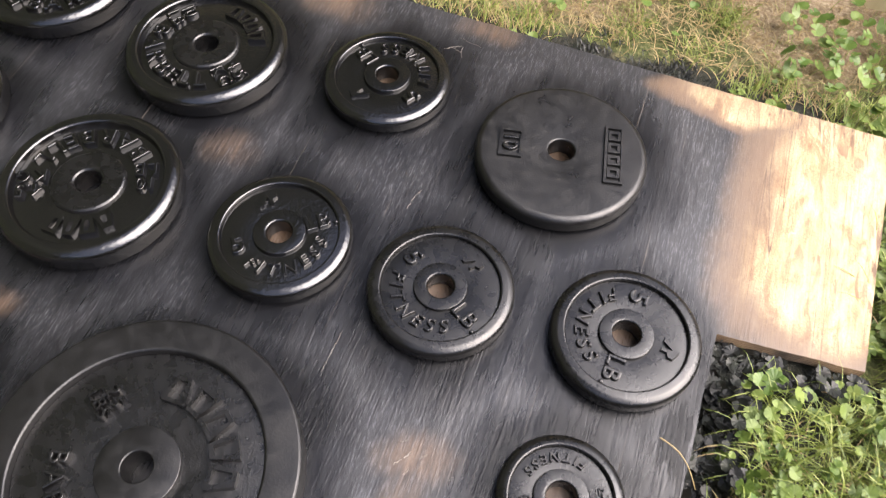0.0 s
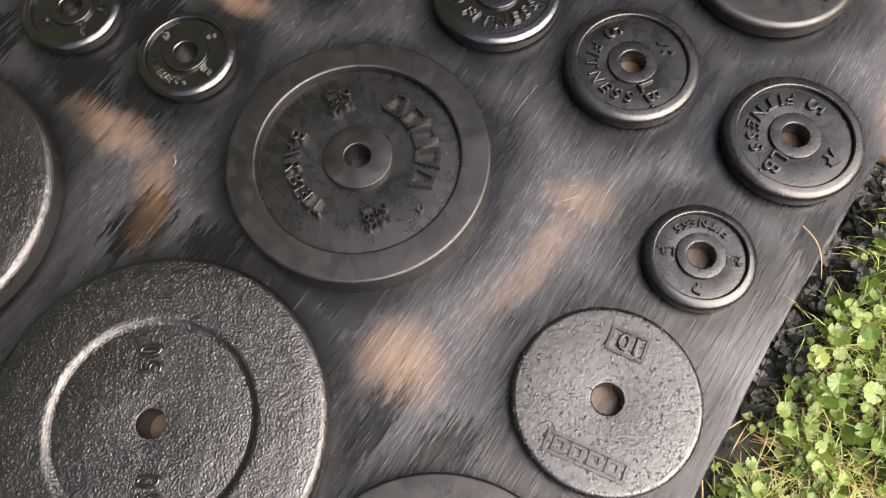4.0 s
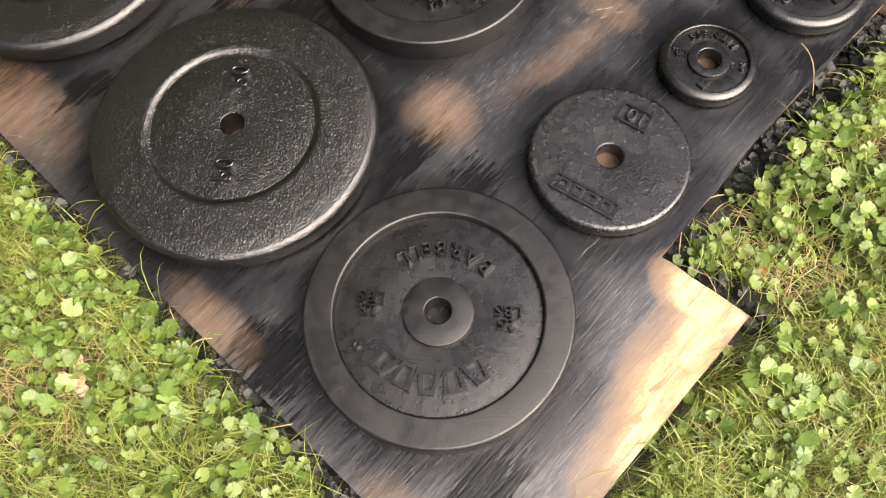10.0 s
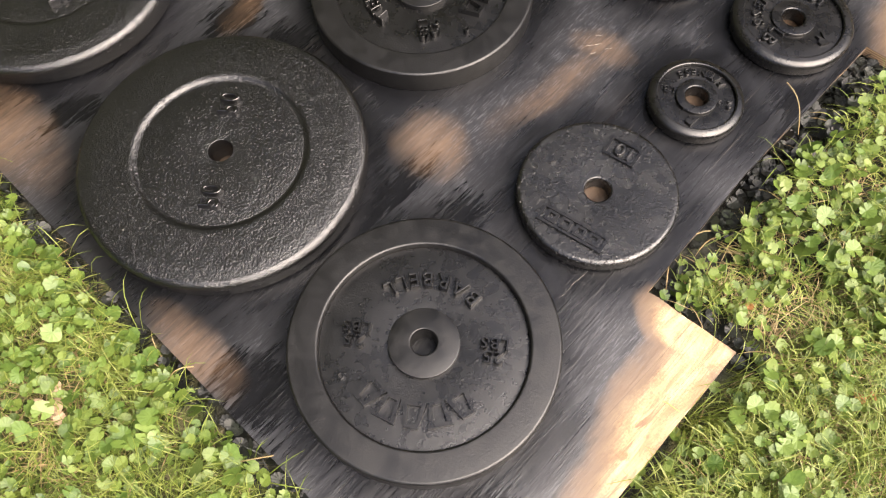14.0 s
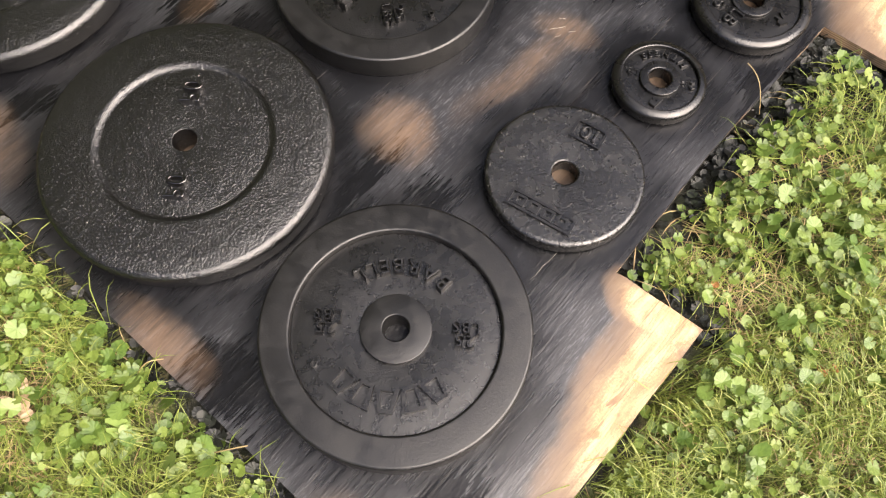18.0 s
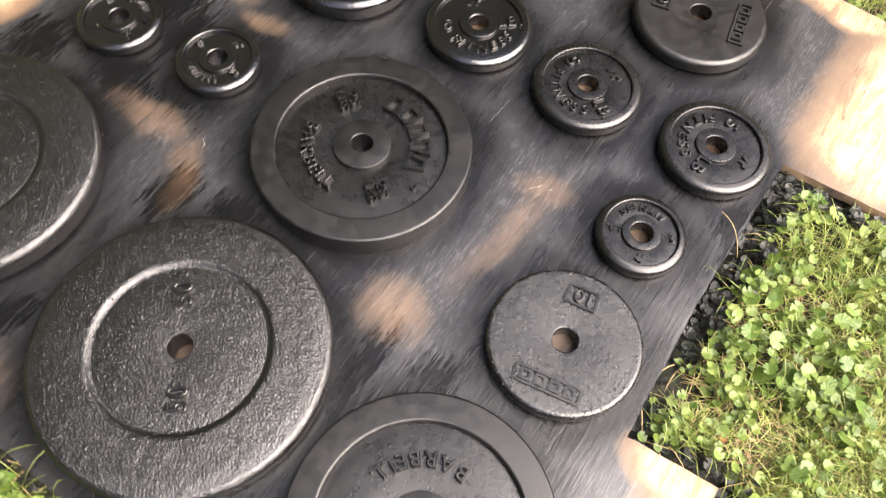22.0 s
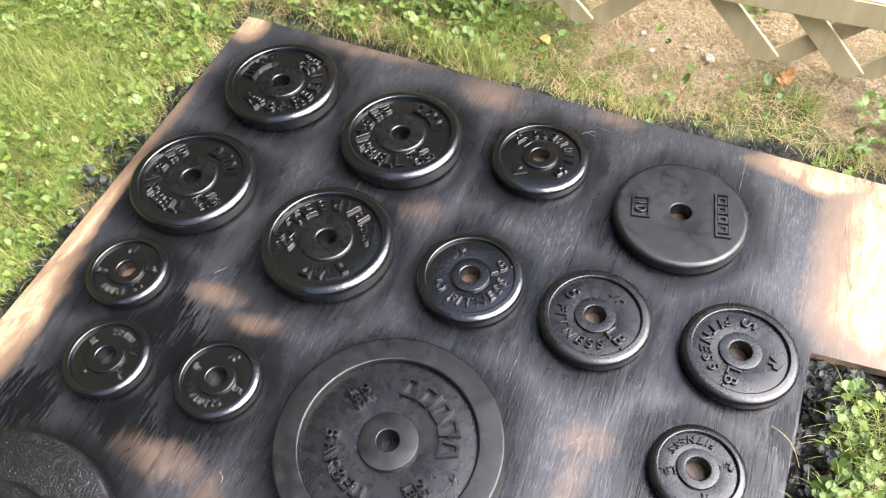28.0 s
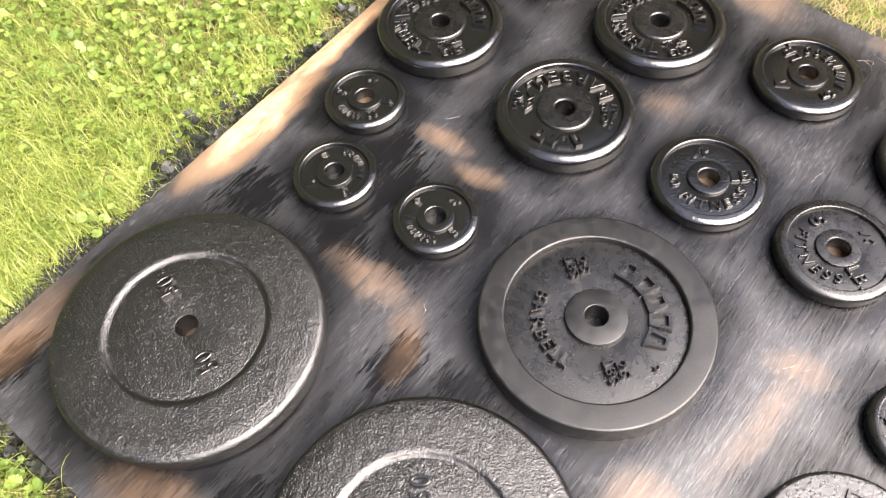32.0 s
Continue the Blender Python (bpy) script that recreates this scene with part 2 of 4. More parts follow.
    patchy = n.noise(1, 4, 0.6, n.mapped(n.co, (5, 9, 5)))
    smear = n.noise(1, 5, 0.65, n.mapped(n.co, (3.2, 17, 5), (6, 2, 0)), 1.0)
    comb = n.calc("MULTIPLY", streak, n.span(patchy, 0.45, 0.62, 0.10, 1.0))
    comb = n.calc("ADD", comb, n.calc("MULTIPLY", broad, n.span(smear, 0.35, 0.65, 0.25, 1.1)))
    # darker black round each plate: overspray with contact shade painted into the colour
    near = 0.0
    for x, y, r in SPRAY_AND_SHADE:
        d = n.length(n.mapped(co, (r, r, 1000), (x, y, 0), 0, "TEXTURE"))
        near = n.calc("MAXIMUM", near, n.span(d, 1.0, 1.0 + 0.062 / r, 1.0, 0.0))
    wet = 0.0
    for x, y, rx, ry in WET:
        d = n.length(n.mapped(co, (rx, ry, 1000), (x, y, 0), 0, "TEXTURE"))
        wet = n.calc("MAXIMUM", wet, n.span(d, 0.2, 1.5, 1.0, 0.0))
    dash = n.noise(1, 4, 0.66, n.mapped(n.co, (30, 210, 9), (5, 3, 0)), 0.3)
    rag = n.calc("ADD", n.calc("MULTIPLY", n.calc("SUBTRACT", strokes, 0.5), 2.2), n.calc("MULTIPLY", n.calc("SUBTRACT", dash, 0.5), 1.6))
    wet = n.calc("MULTIPLY", n.span(n.calc("ADD", wet, rag), 0.40, 0.72, 0.0, 0.9), n.span(wet, 0.02, 0.30))
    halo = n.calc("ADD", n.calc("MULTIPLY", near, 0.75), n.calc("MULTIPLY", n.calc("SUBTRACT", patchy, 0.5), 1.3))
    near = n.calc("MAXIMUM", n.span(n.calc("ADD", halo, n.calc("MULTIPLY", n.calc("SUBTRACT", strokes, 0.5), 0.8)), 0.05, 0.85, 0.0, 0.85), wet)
    speck = n.noise(420, 2, 0.7)
    cover = n.calc("SUBTRACT", 1.0, n.calc("MULTIPLY", bare, n.span(near, 0, 1, 1.0, 0.75)))
    cover = n.calc("ADD", cover, n.calc("MULTIPLY", n.calc("SUBTRACT", speck, 0.5), n.calc("MULTIPLY", bare, 0.5)))
    cover = n.span(n.calc("ADD", cover, n.calc("MULTIPLY", n.calc("SUBTRACT", n.calc("ADD", n.calc("MULTIPLY", strokes, 0.7), n.calc("MULTIPLY", stain, 0.5)), 0.6), n.calc("MULTIPLY", n.calc("MULTIPLY", cover, n.calc("SUBTRACT", 1.0, cover)), 3.2))), 0.0, 1.0)
    thin = n.mix(n.noise(26, 5, 0.7), (0.004, 0.0042, 0.0050), (0.019, 0.0198, 0.0230))
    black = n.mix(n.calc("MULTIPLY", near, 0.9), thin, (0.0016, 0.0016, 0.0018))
    scratch = n.span(n.noise(1, 2, 0.5, n.mapped(n.co, (6, 420, 5), (3, 1, 0)), 0.3), 0.70, 0.78, 0, 0.4)
    black = n.mix(n.calc("MULTIPLY", n.span(comb, 0.75, 1.15, 0, 0.45), n.span(near, 0.7, 0.0)), black, (0.044, 0.0450, 0.0490))
    fleck = n.noise(1, 4, 0.75, n.mapped(n.co, (60, 520, 9), (4, 6, 0)), 0.2)
    black = n.mix(n.calc("MULTIPLY", n.span(fleck, 0.52, 0.62, 0.0, 0.75), n.span(near, 0.6, 0.0)), black, (0.076, 0.0775, 0.084))
    black = n.mix(scratch, black, (0.20, 0.17, 0.14))
    seam = n.noise(1, 1, 0.4, n.mapped(n.co, (1.2, 60, 1), (7, 2, 0)), 0.2)
    seam = n.span(n.calc("ABSOLUTE", n.calc("SUBTRACT", seam, 0.36)), 0.0, 0.006, 1.0, 0.0)
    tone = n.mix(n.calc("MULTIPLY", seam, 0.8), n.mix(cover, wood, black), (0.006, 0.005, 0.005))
    shine = n.calc("ADD", n.span(cover, 0, 1, 0.60, 0.25), n.calc("ADD", n.calc("MULTIPLY", n.calc("SUBTRACT", streak, 0.5), 0.16), n.span(smear, 0.34, 0.66, -0.05, 0.10)))
    tone = n.mix(n.calc("MULTIPLY", n.calc("MULTIPLY", cover, n.calc("SUBTRACT", 1.0, cover)), 2.9), tone, (0.105, 0.062, 0.034))
    n.set(Specular_IOR_Level=n.span(near, 0, 1, 0.82, 0.24))
    n.set(Base_Color=tone, Roughness=n.calc("ADD", shine, n.span(near, 0, 1, 0.10, -0.05)),
          Normal=n.bump(fleck, 0.8, 0.00025, n.bump(grain, 0.5, 0.0006, n.bump(comb, 1.0, 0.00045))))
    return n.mat


def ply_edge():
    n = Nodes("plywood_edge")
    layers = n.tree.nodes.new("ShaderNodeTexWave")
    layers.bands_direction = "Z"
    layers.inputs["Scale"].default_value, layers.inputs["Distortion"].default_value = 95, 0.6
    n.tree.links.new(n.co, layers.inputs["Vector"])
    tone = n.mix(layers.outputs["Fac"], (0.24, 0.13, 0.06), (0.62, 0.44, 0.26))
    soot = n.span(n.noise(7, 4), 0.40, 0.56)
    n.set(Base_Color=n.mix(soot, tone, (0.03, 0.027, 0.025)), Roughness=0.8, Normal=n.bump(n.noise(160, 3), 0.7, 0.001))
    return n.mat


def leafy(name, *tones, rough=0.5, through=0.25, shiny=0.5):
    n = Nodes(name)
    clump = n.span(n.noise(26, 3, 0.6), 0.32, 0.68)
    r = n.calc("ADD", n.calc("MULTIPLY", n.island(), 0.55), n.calc("MULTIPLY", clump, 0.45))
    step = 1 / max(1, len(tones) - 1)
    tint = n.ramp(r, *((i * step, t) for i, t in enumerate(tones)))
    vein = n.noise(190, 3, 0.6)
    tint = n.mix(n.span(vein, 0.35, 0.7, 0, 0.35), tint, tuple(c * 1.35 for c in tones[len(tones) // 2]))
    n.set(Base_Color=tint, Roughness=rough, Specular_IOR_Level=shiny)
    if through:
        n.bsdf.inputs["Transmission Weight"].default_value = 0.0
        glow = n.tree.nodes.new("ShaderNodeBsdfTranslucent")
        n.put(glow.inputs["Color"], tint)
        both = n.tree.nodes.new("ShaderNodeMixShader")
        both.inputs[0].default_value = through
        n.tree.links.new(n.bsdf.outputs[0], both.inputs[1])
        n.tree.links.new(glow.outputs[0], both.inputs[2])
        n.tree.links.new(both.outputs[0], n.tree.nodes["Material Output"].inputs[0])
    return n.mat


clover_green = leafy("clover_green", (0.029, 0.063, 0.010), (0.067, 0.112, 0.017), (0.130, 0.184, 0.033), (0.200, 0.250, 0.064), through=0.22)
grass_green = leafy("grass_green", (0.048, 0.085, 0.010), (0.111, 0.160, 0.023), (0.212, 0.254, 0.052), (0.371, 0.383, 0.136), through=0.3)
ivy_green = leafy("ground_ivy_green", (0.035, 0.077, 0.012), (0.070, 0.126, 0.022), (0.122, 0.186, 0.037), (0.170, 0.230, 0.060), rough=0.45, through=0.2)
straw = leafy("dry_straw", (0.17, 0.11, 0.05), (0.29, 0.215, 0.10), (0.44, 0.36, 0.19), rough=0.7, through=0.15)
sooty_green = leafy("black_sprayed_leaf", (0.004, 0.004, 0.0045), (0.007, 0.0075, 0.0075), (0.014, 0.016, 0.013), (0.020, 0.027, 0.014), rough=0.42, through=0.0, shiny=0.3)


def soil():
    n = Nodes("soil_and_thatch")
    a, b, c = n.noise(3.0, 5, 0.6), n.noise(38, 5, 0.65), n.noise(170, 4, 0.7)
    earth = n.ramp(c, (0.3, (0.13, 0.088, 0.048)), (0.5, (0.26, 0.195, 0.115)), (0.7, (0.42, 0.345, 0.225)))
    moss = n.ramp(c, (0.3, (0.03, 0.042, 0.010)), (0.55, (0.09, 0.105, 0.03)), (0.75, (0.20, 0.19, 0.075)))
    bald = 0.0
    for x, y, rx, ry in ((1.47, 0.42, 0.20, 0.22), (1.42, 0.06, 0.16, 0.12), (1.62, 0.02, 0.3, 0.3)):
        d = n.length(n.mapped(n.co, (rx, ry, 1000), (x, y, 0), 0, "TEXTURE"))
        bald = n.calc("MAXIMUM", bald, n.span(d, 0.4, 1.3, 1.0, 0.0, True))
    bald = n.span(n.calc("ADD", bald, n.calc("MULTIPLY", n.calc("SUBTRACT", b, 0.5), 0.9)), 0.25, 0.65)
    box = n.tree.nodes.new("ShaderNodeSeparateXYZ")
    n.put(box.inputs[0], n.co)
    off = [n.calc("SUBTRACT", n.calc("ABSOLUTE", n.calc("SUBTRACT", box.outputs[k], mid)), half) for k, mid, half in ((0, 0.627, 0.627), (1, 0.605, 0.61))]
    spray = n.calc("ADD", n.calc("MAXIMUM", off[0], off[1]), n.calc("MULTIPLY", n.calc("SUBTRACT", n.noise(16, 4), 0.5), 0.07))
    spray = n.span(spray, 0.0, 0.022, 0.9, 0.0, True)
    n.set(Base_Color=n.mix(spray, n.mix(n.calc("MAXIMUM", bald, n.span(b, 0.5, 0.7, 0, 0.6)), moss, earth), n.mix(c, (0.006, 0.006, 0.006), (0.03, 0.028, 0.024))), Roughness=0.92,
          Normal=n.bump(c, 1.0, 0.006, n.bump(b, 0.8, 0.01)))
    return n.mat


def weathered():
    n = Nodes("weathered_lattice_wood")
    g = n.noise(1, 5, 0.6, n.mapped(n.co, (60, 60, 6)))
    n.set(Base_Color=n.mix(g, (0.40, 0.32, 0.15), (0.66, 0.57, 0.36)), Roughness=0.8, Normal=n.bump(g, 0.5, 0.001))
    return n.mat


# ---- plan ----
# plates: centre, outer radius, height, turn of their "up" (degrees)
YORKS = ((1.085, 1.042), (1.037, 0.789), (0.838, 1.071), (0.801, 0.808))
FIVES = ((1.072, 0.559), (0.8165, 0.5830), (0.813, 0.397), (0.8255, 0.2028))
SMALLS = ((0.652, 1.070), (0.519, 1.010), (0.545, 0.846), (0.647, 0.223))
FIFTIES = ((0.2225, 0.985), (0.1965, 0.585))
RIMMED = ((0.541, 0.588), (0.192, 0.248))
FLATS = ((1.029, 0.325), (0.4635, 0.230))
# the board's outline; two tabs stay beside a shallow cut-out
OUTLINE = ((0.0, -0.002), (0.42, 0.0), (0.412, 0.112), (0.61, 0.119), (0.868, 0.112), (0.877, -0.037),
           (1.203, -0.050), (1.254, 1.215), (0.0, 1.204))
# bare patches: x, y, half sizes, turn, strength
BARE = (
    (0.385, 0.422, 0.034, 0.042, 0, 0.26), (0.035, 0.830, 0.045, 0.085, 0, 0.23), (0.015, 0.430, 0.026, 0.060, 0, 0.28),
    (0.550, 0.362, 0.090, 0.020, -10, 0.15), (0.640, 0.360, 0.024, 0.036, 0, 0.21), (0.385, 0.775, 0.055, 0.020, 25, 0.16),
    (0.425, 0.860, 0.022, 0.060, 0, 0.18), (0.668, 0.925, 0.018, 0.036, 15, 0.25), (0.648, 0.850, 0.016, 0.036, 0, 0.18),
    (0.300, 0.010, 0.160, 0.060, 6, 1.00), (0.400, 0.035, 0.035, 0.080, 0, 1.00), (0.010, 0.130, 0.024, 0.055, 0, 0.22),
    (1.080, -0.010, 0.215, 0.138, 0, 1.00), (0.970, 0.010, 0.125, 0.122, 0, 1.00), (1.195, 0.120, 0.036, 0.120, 0, 0.90),
    (1.205, 0.690, 0.034, 0.060, 0, 0.22), (1.240, 0.940, 0.020, 0.110, 0, 0.20), (1.212, 0.470, 0.020, 0.035, 0, 0.19),
    (0.520, 1.185, 0.150, 0.040, 0, 0.85), (0.720, 1.200, 0.160, 0.024, 0, 0.80), (1.232, 1.200, 0.055, 0.045, 0, 0.80),
    (0.950, 1.210, 0.150, 0.014, 0, 0.27), (0.070, 1.175, 0.100, 0.030, 0, 0.22), (0.915, 0.700, 0.024, 0.034, 0, 0.10))
# wet black spray with ragged ends along the grain: x, y, half sizes
WET = ((0.545, 0.925, 0.090, 0.055), (0.465, 0.945, 0.060, 0.070), (0.600, 0.985, 0.070, 0.055), (0.430, 1.090, 0.070, 0.050), (0.480, 0.845, 0.045, 0.060),
       (0.350, 0.765, 0.050, 0.035), (0.375, 0.655, 0.035, 0.070), (0.305, 0.415, 0.080, 0.026), (0.345, 0.330, 0.035, 0.040),
       (0.040, 0.345, 0.050, 0.070), (0.110, 0.790, 0.060, 0.025), (0.090, 0.090, 0.070, 0.040), (0.060, 1.150, 0.060, 0.030), (0.740, 0.130, 0.080, 0.020))
HOLES = tuple((x, y, 0.017) for x, y in FIVES + (SMALLS[0], SMALLS[3]) + FLATS) + ((0.1965, 0.585, 0.016), (0.2225, 0.985, 0.016), (0.799, 0.806, 0.009))

# where overspray and painted contact shade ring the plates: x, y, plate radius
SPRAY_AND_SHADE = tuple((x, y, r) for group, r in ((YORKS, 0.107), (FIVES, 0.085), (SMALLS, 0.070), (FIFTIES, 0.180), (RIMMED, 0.150), (FLATS, 0.108)) for x, y in group)


# ---- tools for building ----
from mathutils import geometry


def mesh_object(name, verts, faces, material, parent=None, label="", smooth=False):
    me = bpy.data.meshes.new(name)
    me.from_pydata([tuple(v) for v in verts], [], faces)
    for m in material if isinstance(material, (list, tuple)) else (material,):
        me.materials.append(m)
    if smooth:
        me.polygons.foreach_set("use_smooth", [True] * len(me.polygons))
    me.update()
    ob = new(name, me)
    ob.parent = parent
    return tagged(ob, label)


def part(name, bm, material, parent, label=""):
    me = bpy.data.meshes.new(name)
    bm.to_mesh(me)
    bm.free()
    me.materials.append(material)
    ob = new(name, me)
    ob.parent = parent
    return tagged(ob, label)


def thing(name, place, turn, label, category, group=""):
    ob = new(name)
    ob.matrix_world = pose(*place, 0, 0, turn)
    ob.empty_display_size = 0.02
    return tagged(ob, label, category, group)


def lathe(profile, steps=112):
    """Closed ring surface of (radius, height) points, turned round z. The profile closes on itself."""
    verts, faces, m = [], [], len(profile)
    for i in range(steps):
        a = 2 * math.pi * i / steps
        verts += [(r * math.cos(a), r * math.sin(a), z) for r, z in profile]
    for i in range(steps):
        j = (i + 1) % steps
        faces += [(i * m + k, j * m + k, j * m + (k + 1) % m, i * m + (k + 1) % m) for k in range(m)]
    return verts, faces


def rounded(points, radius, n=4):
    """The profile with its corners rounded."""
    out, count = [], len(points)
    for i, p in enumerate(points):
        a, b = Vector(points[i - 1]), Vector(points[(i + 1) % count])
        p = Vector(p)
        u, v = a - p, b - p
        cut = min(radius, u.length * 0.45, v.length * 0.45)
        s, e = p + u.normalized() * cut, p + v.normalized() * cut
        for k in range(n + 1):
            t = k / n
            out.append(tuple(s * (1 - t) ** 2 + p * 2 * t * (1 - t) + e * t * t))
    return out


def bead(r, z, size, a0, a1, n=12, tall=1.0):
    """Points of a round bead about (r, z), from angle a0 to a1."""
    return tuple((r + size * math.cos(radians(a0 + (a1 - a0) * k / n)), z + tall * size * math.sin(radians(a0 + (a1 - a0) * k / n))) for k in range(n + 1))


def ring(name, points, radius, material, parent, label="", steps=112):
    v, f = lathe(rounded(points, radius), steps)
    ob = mesh_object(name, v, f, material, parent, label, True)
    return ob


GLYPHS = {}


def glyph(char, deep=0.14):
    """The built-in font's character as points and faces: width, height about 0.7, raised from 0 to 1."""
    if (char, deep) not in GLYPHS:
        cu = bpy.data.curves.new("glyph", "FONT")
        cu.body, cu.size, cu.extrude, cu.bevel_depth, cu.resolution_u = char, 1.0, 0.03, 0.050, 4
        cu.offset, cu.bevel_resolution = -0.012, 3
        ob = bpy.data.objects.new("glyph", cu)
        scene.collection.objects.link(ob)
        bpy.context.view_layer.update()
        me = bpy.data.meshes.new_from_object(ob.evaluated_get(bpy.context.evaluated_depsgraph_get()))
        v = np.array([p.co[:] for p in me.vertices]) if len(me.vertices) else np.zeros((0, 3))
        faces = [tuple(p.vertices) for p in me.polygons]
        bpy.data.objects.remove(ob)
        bpy.data.curves.remove(cu)
        bpy.data.meshes.remove(me)
        if len(v):
            v[:, 2] = np.clip(v[:, 2] / v[:, 2].max(), 0, 1)
            faces = [q for q in faces if v[list(q), 2].max() > 0]
            width, left = np.ptp(v[:, 0]), v[:, 0].min()
            v[:, 0] -= left
        else:
            width = 0.3
        GLYPHS[(char, deep)] = v, faces, width
    return GLYPHS[(char, deep)]


def word(name, text, size, height, z, material, parent, at=(0, 0), turn=0.0, radius=None, middle=90.0, inward=False,
         gap=0.12, slant=0.0, wide=1.0):
    """Raised lettering of one word, size being the capitals' height. Straight round a point, or along an arc."""
    verts, faces = [], []
    s = size / 0.73
    parts = [glyph(c) for c in text]
    total = sum(p[2] * s * wide for p in parts) + gap * s * (len(text) - 1)
    pen = -total / 2
    for (v, f, w) in parts:
        if len(v):
            p = v.copy()
            p[:, 0] = (p[:, 0] + slant * p[:, 1]) * s * wide
            p[:, 1] = p[:, 1] * s - size / 2
            p[:, 2] = z + p[:, 2] * height
            if radius is None:
                a = radians(turn)
                x, y = p[:, 0] + pen, p[:, 1].copy()
                p[:, 0], p[:, 1] = at[0] + x * math.cos(a) - y * math.sin(a), at[1] + x * math.sin(a) + y * math.cos(a)
            else:
                mid = pen + w * s * wide / 2
                x, y = p[:, 0] - w * s * wide / 2, p[:, 1].copy()
                a = radians(middle) + (mid / radius if inward else -mid / radius)
                up = -1 if inward else 1
                ex, ey = (math.cos(a), math.sin(a)), (math.sin(a), -math.cos(a))
                p[:, 0] = ex[0] * (radius + up * y) + up * ey[0] * x
                p[:, 1] = ex[1] * (radius + up * y) + up * ey[1] * x
            base = len(verts)
            verts += p.tolist()
            faces += [tuple(i + base for i in q) for q in f]
        pen += (w * wide + gap) * s
    return mesh_object(name, verts, faces, letter_gloss if material in (gloss_black, wet_black) else letter_satin, parent)


def slab(bm, outline, z0, z1, inset=0.0006):
    """A raised block with slightly sloped sides over an outline."""
    cx, cy = sum(p[0] for p in outline) / len(outline), sum(p[1] for p in outline) / len(outline)
    low = [bm.verts.new((x, y, z0)) for x, y in outline]
    top = []
    for x, y in outline:
        d = math.hypot(x - cx, y - cy) or 1
        top.append(bm.verts.new((x - (x - cx) / d * inset, y - (y - cy) / d * inset, z1)))
    n = len(outline)
    bm.faces.new(top)
    bm.faces.new(low[::-1])
    for i in range(n):
        bm.faces.new((low[i], low[(i + 1) % n], top[(i + 1) % n], top[i]))


def bar_frame(outer, inner, z0, z1):
    """A raised closed border between two outlines of four points."""
    bm = bmesh.new()
    low_o, top_o = ([bm.verts.new((x, y, z)) for x, y in outer] for z in (z0, z1))
    low_i, top_i = ([bm.verts.new((x, y, z)) for x, y in inner] for z in (z0, z1))
    for i in range(4):
        j = (i + 1) % 4
        bm.faces.new((top_o[i], top_o[j], top_i[j], top_i[i]))
        bm.faces.new((low_o[i], low_o[j], top_o[j], top_o[i]))
        bm.faces.new((top_i[i], top_i[j], low_i[j], low_i[i]))
    bmesh.ops.bevel(bm, geom=[e for e in bm.edges if all(v.co.z > z1 - 1e-6 for v in e.verts) and len(e.link_faces) == 2 and abs(e.calc_face_angle(0)) > 0.5],
                    offset=min(0.0007, 0.3 * math.dist(outer[0], inner[0]) / 1.414), segments=3, affect="EDGES")
    return bm


def mark_on_arc(parent, material, count, radius, tall, wide, z0, z1, step, line=0.0028):
    """Plain raised wedges, broad end up and down by turns, in place of a maker's name."""
    for i in range(count):
        a = radians(90 - (i - (count - 1) / 2) * step)
        ex, ey = Vector((math.cos(a), math.sin(a))), Vector((math.sin(a), -math.cos(a)))
        flare = 0.30 if i % 2 else -0.30

        def put(x, y):
            p = ex * (radius + y) + ey * x * (1 + flare * 2 * y / tall)
            return p.x, p.y

        w, t = wide / 2, tall / 2
        loops = [[put(-u, -v), put(u, -v), put(u, v), put(-u, v)] for u, v in ((w, t), (w - line, t - line))]
        part("mark_bar", bar_frame(*loops, z0, z1), material, parent, "plain raised wedge of a maker's mark")


# ---- the weight plates ----
def rimmed_plate(place, up, label):
    """25 lb plate: broad flat rim, sunk web, raised hub."""
    t = thing("weight_plate", (*place, 0.0), up - 90, label, "weight plate", "weight plates drying on the board")
    R, h = 0.1462, 0.0335
    ring("rim", ((0.1125, 0.0), (R, 0.0), (R, h - 0.0022), (R - 0.0022, h - 0.0004)) + bead(0.1155, h - 0.0030, 0.0030, 90, 180, 6), 0.0010, matte_black, t, "broad flat matte rim")
    ring("web", ((0.038, 0.004), (0.1125, 0.004), (0.1125, h - 0.0090), (0.038, h - 0.0085)), 0.0006, web_black, t)
    ring("hub", ((0.0142, 0.0), (0.038, 0.0), (0.0385, h - 0.0020), (0.0152, h - 0.0005), (0.0142, h - 0.0016)), 0.0010, matte_black, t)
    z = h - 0.0092
    word("lettering", "BARBELL", 0.0175, 0.0098, z, satin_black, t, radius=0.071, middle=270, inward=True, gap=0.10)
    for side in (-1, 1):
        word("weight_number", "25", 0.0135, 0.0098, z, satin_black, t, at=(side * 0.074, 0.0075), gap=0.10, wide=1.1)
        word("weight_unit", "LBS", 0.0130, 0.0098, z, satin_black, t, at=(side * 0.074, -0.0075), gap=0.10)
    mark_on_arc(t, satin_black, 5, 0.077, 0.027, 0.0200, z, z + 0.0086, 19.5, 0.0040)
    v, f = lathe(rounded(((0.0022, z), (0.0040, z), (0.0040, z + 0.006), (0.0022, z + 0.006)), 0.0004, 2), 24)
    a = radians(30)
    ob = mesh_object("mark_dot", [(x + 0.0935 * math.cos(a), y + 0.0935 * math.sin(a), w) for x, y, w in v], f, web_black, t, "", True)
    return t


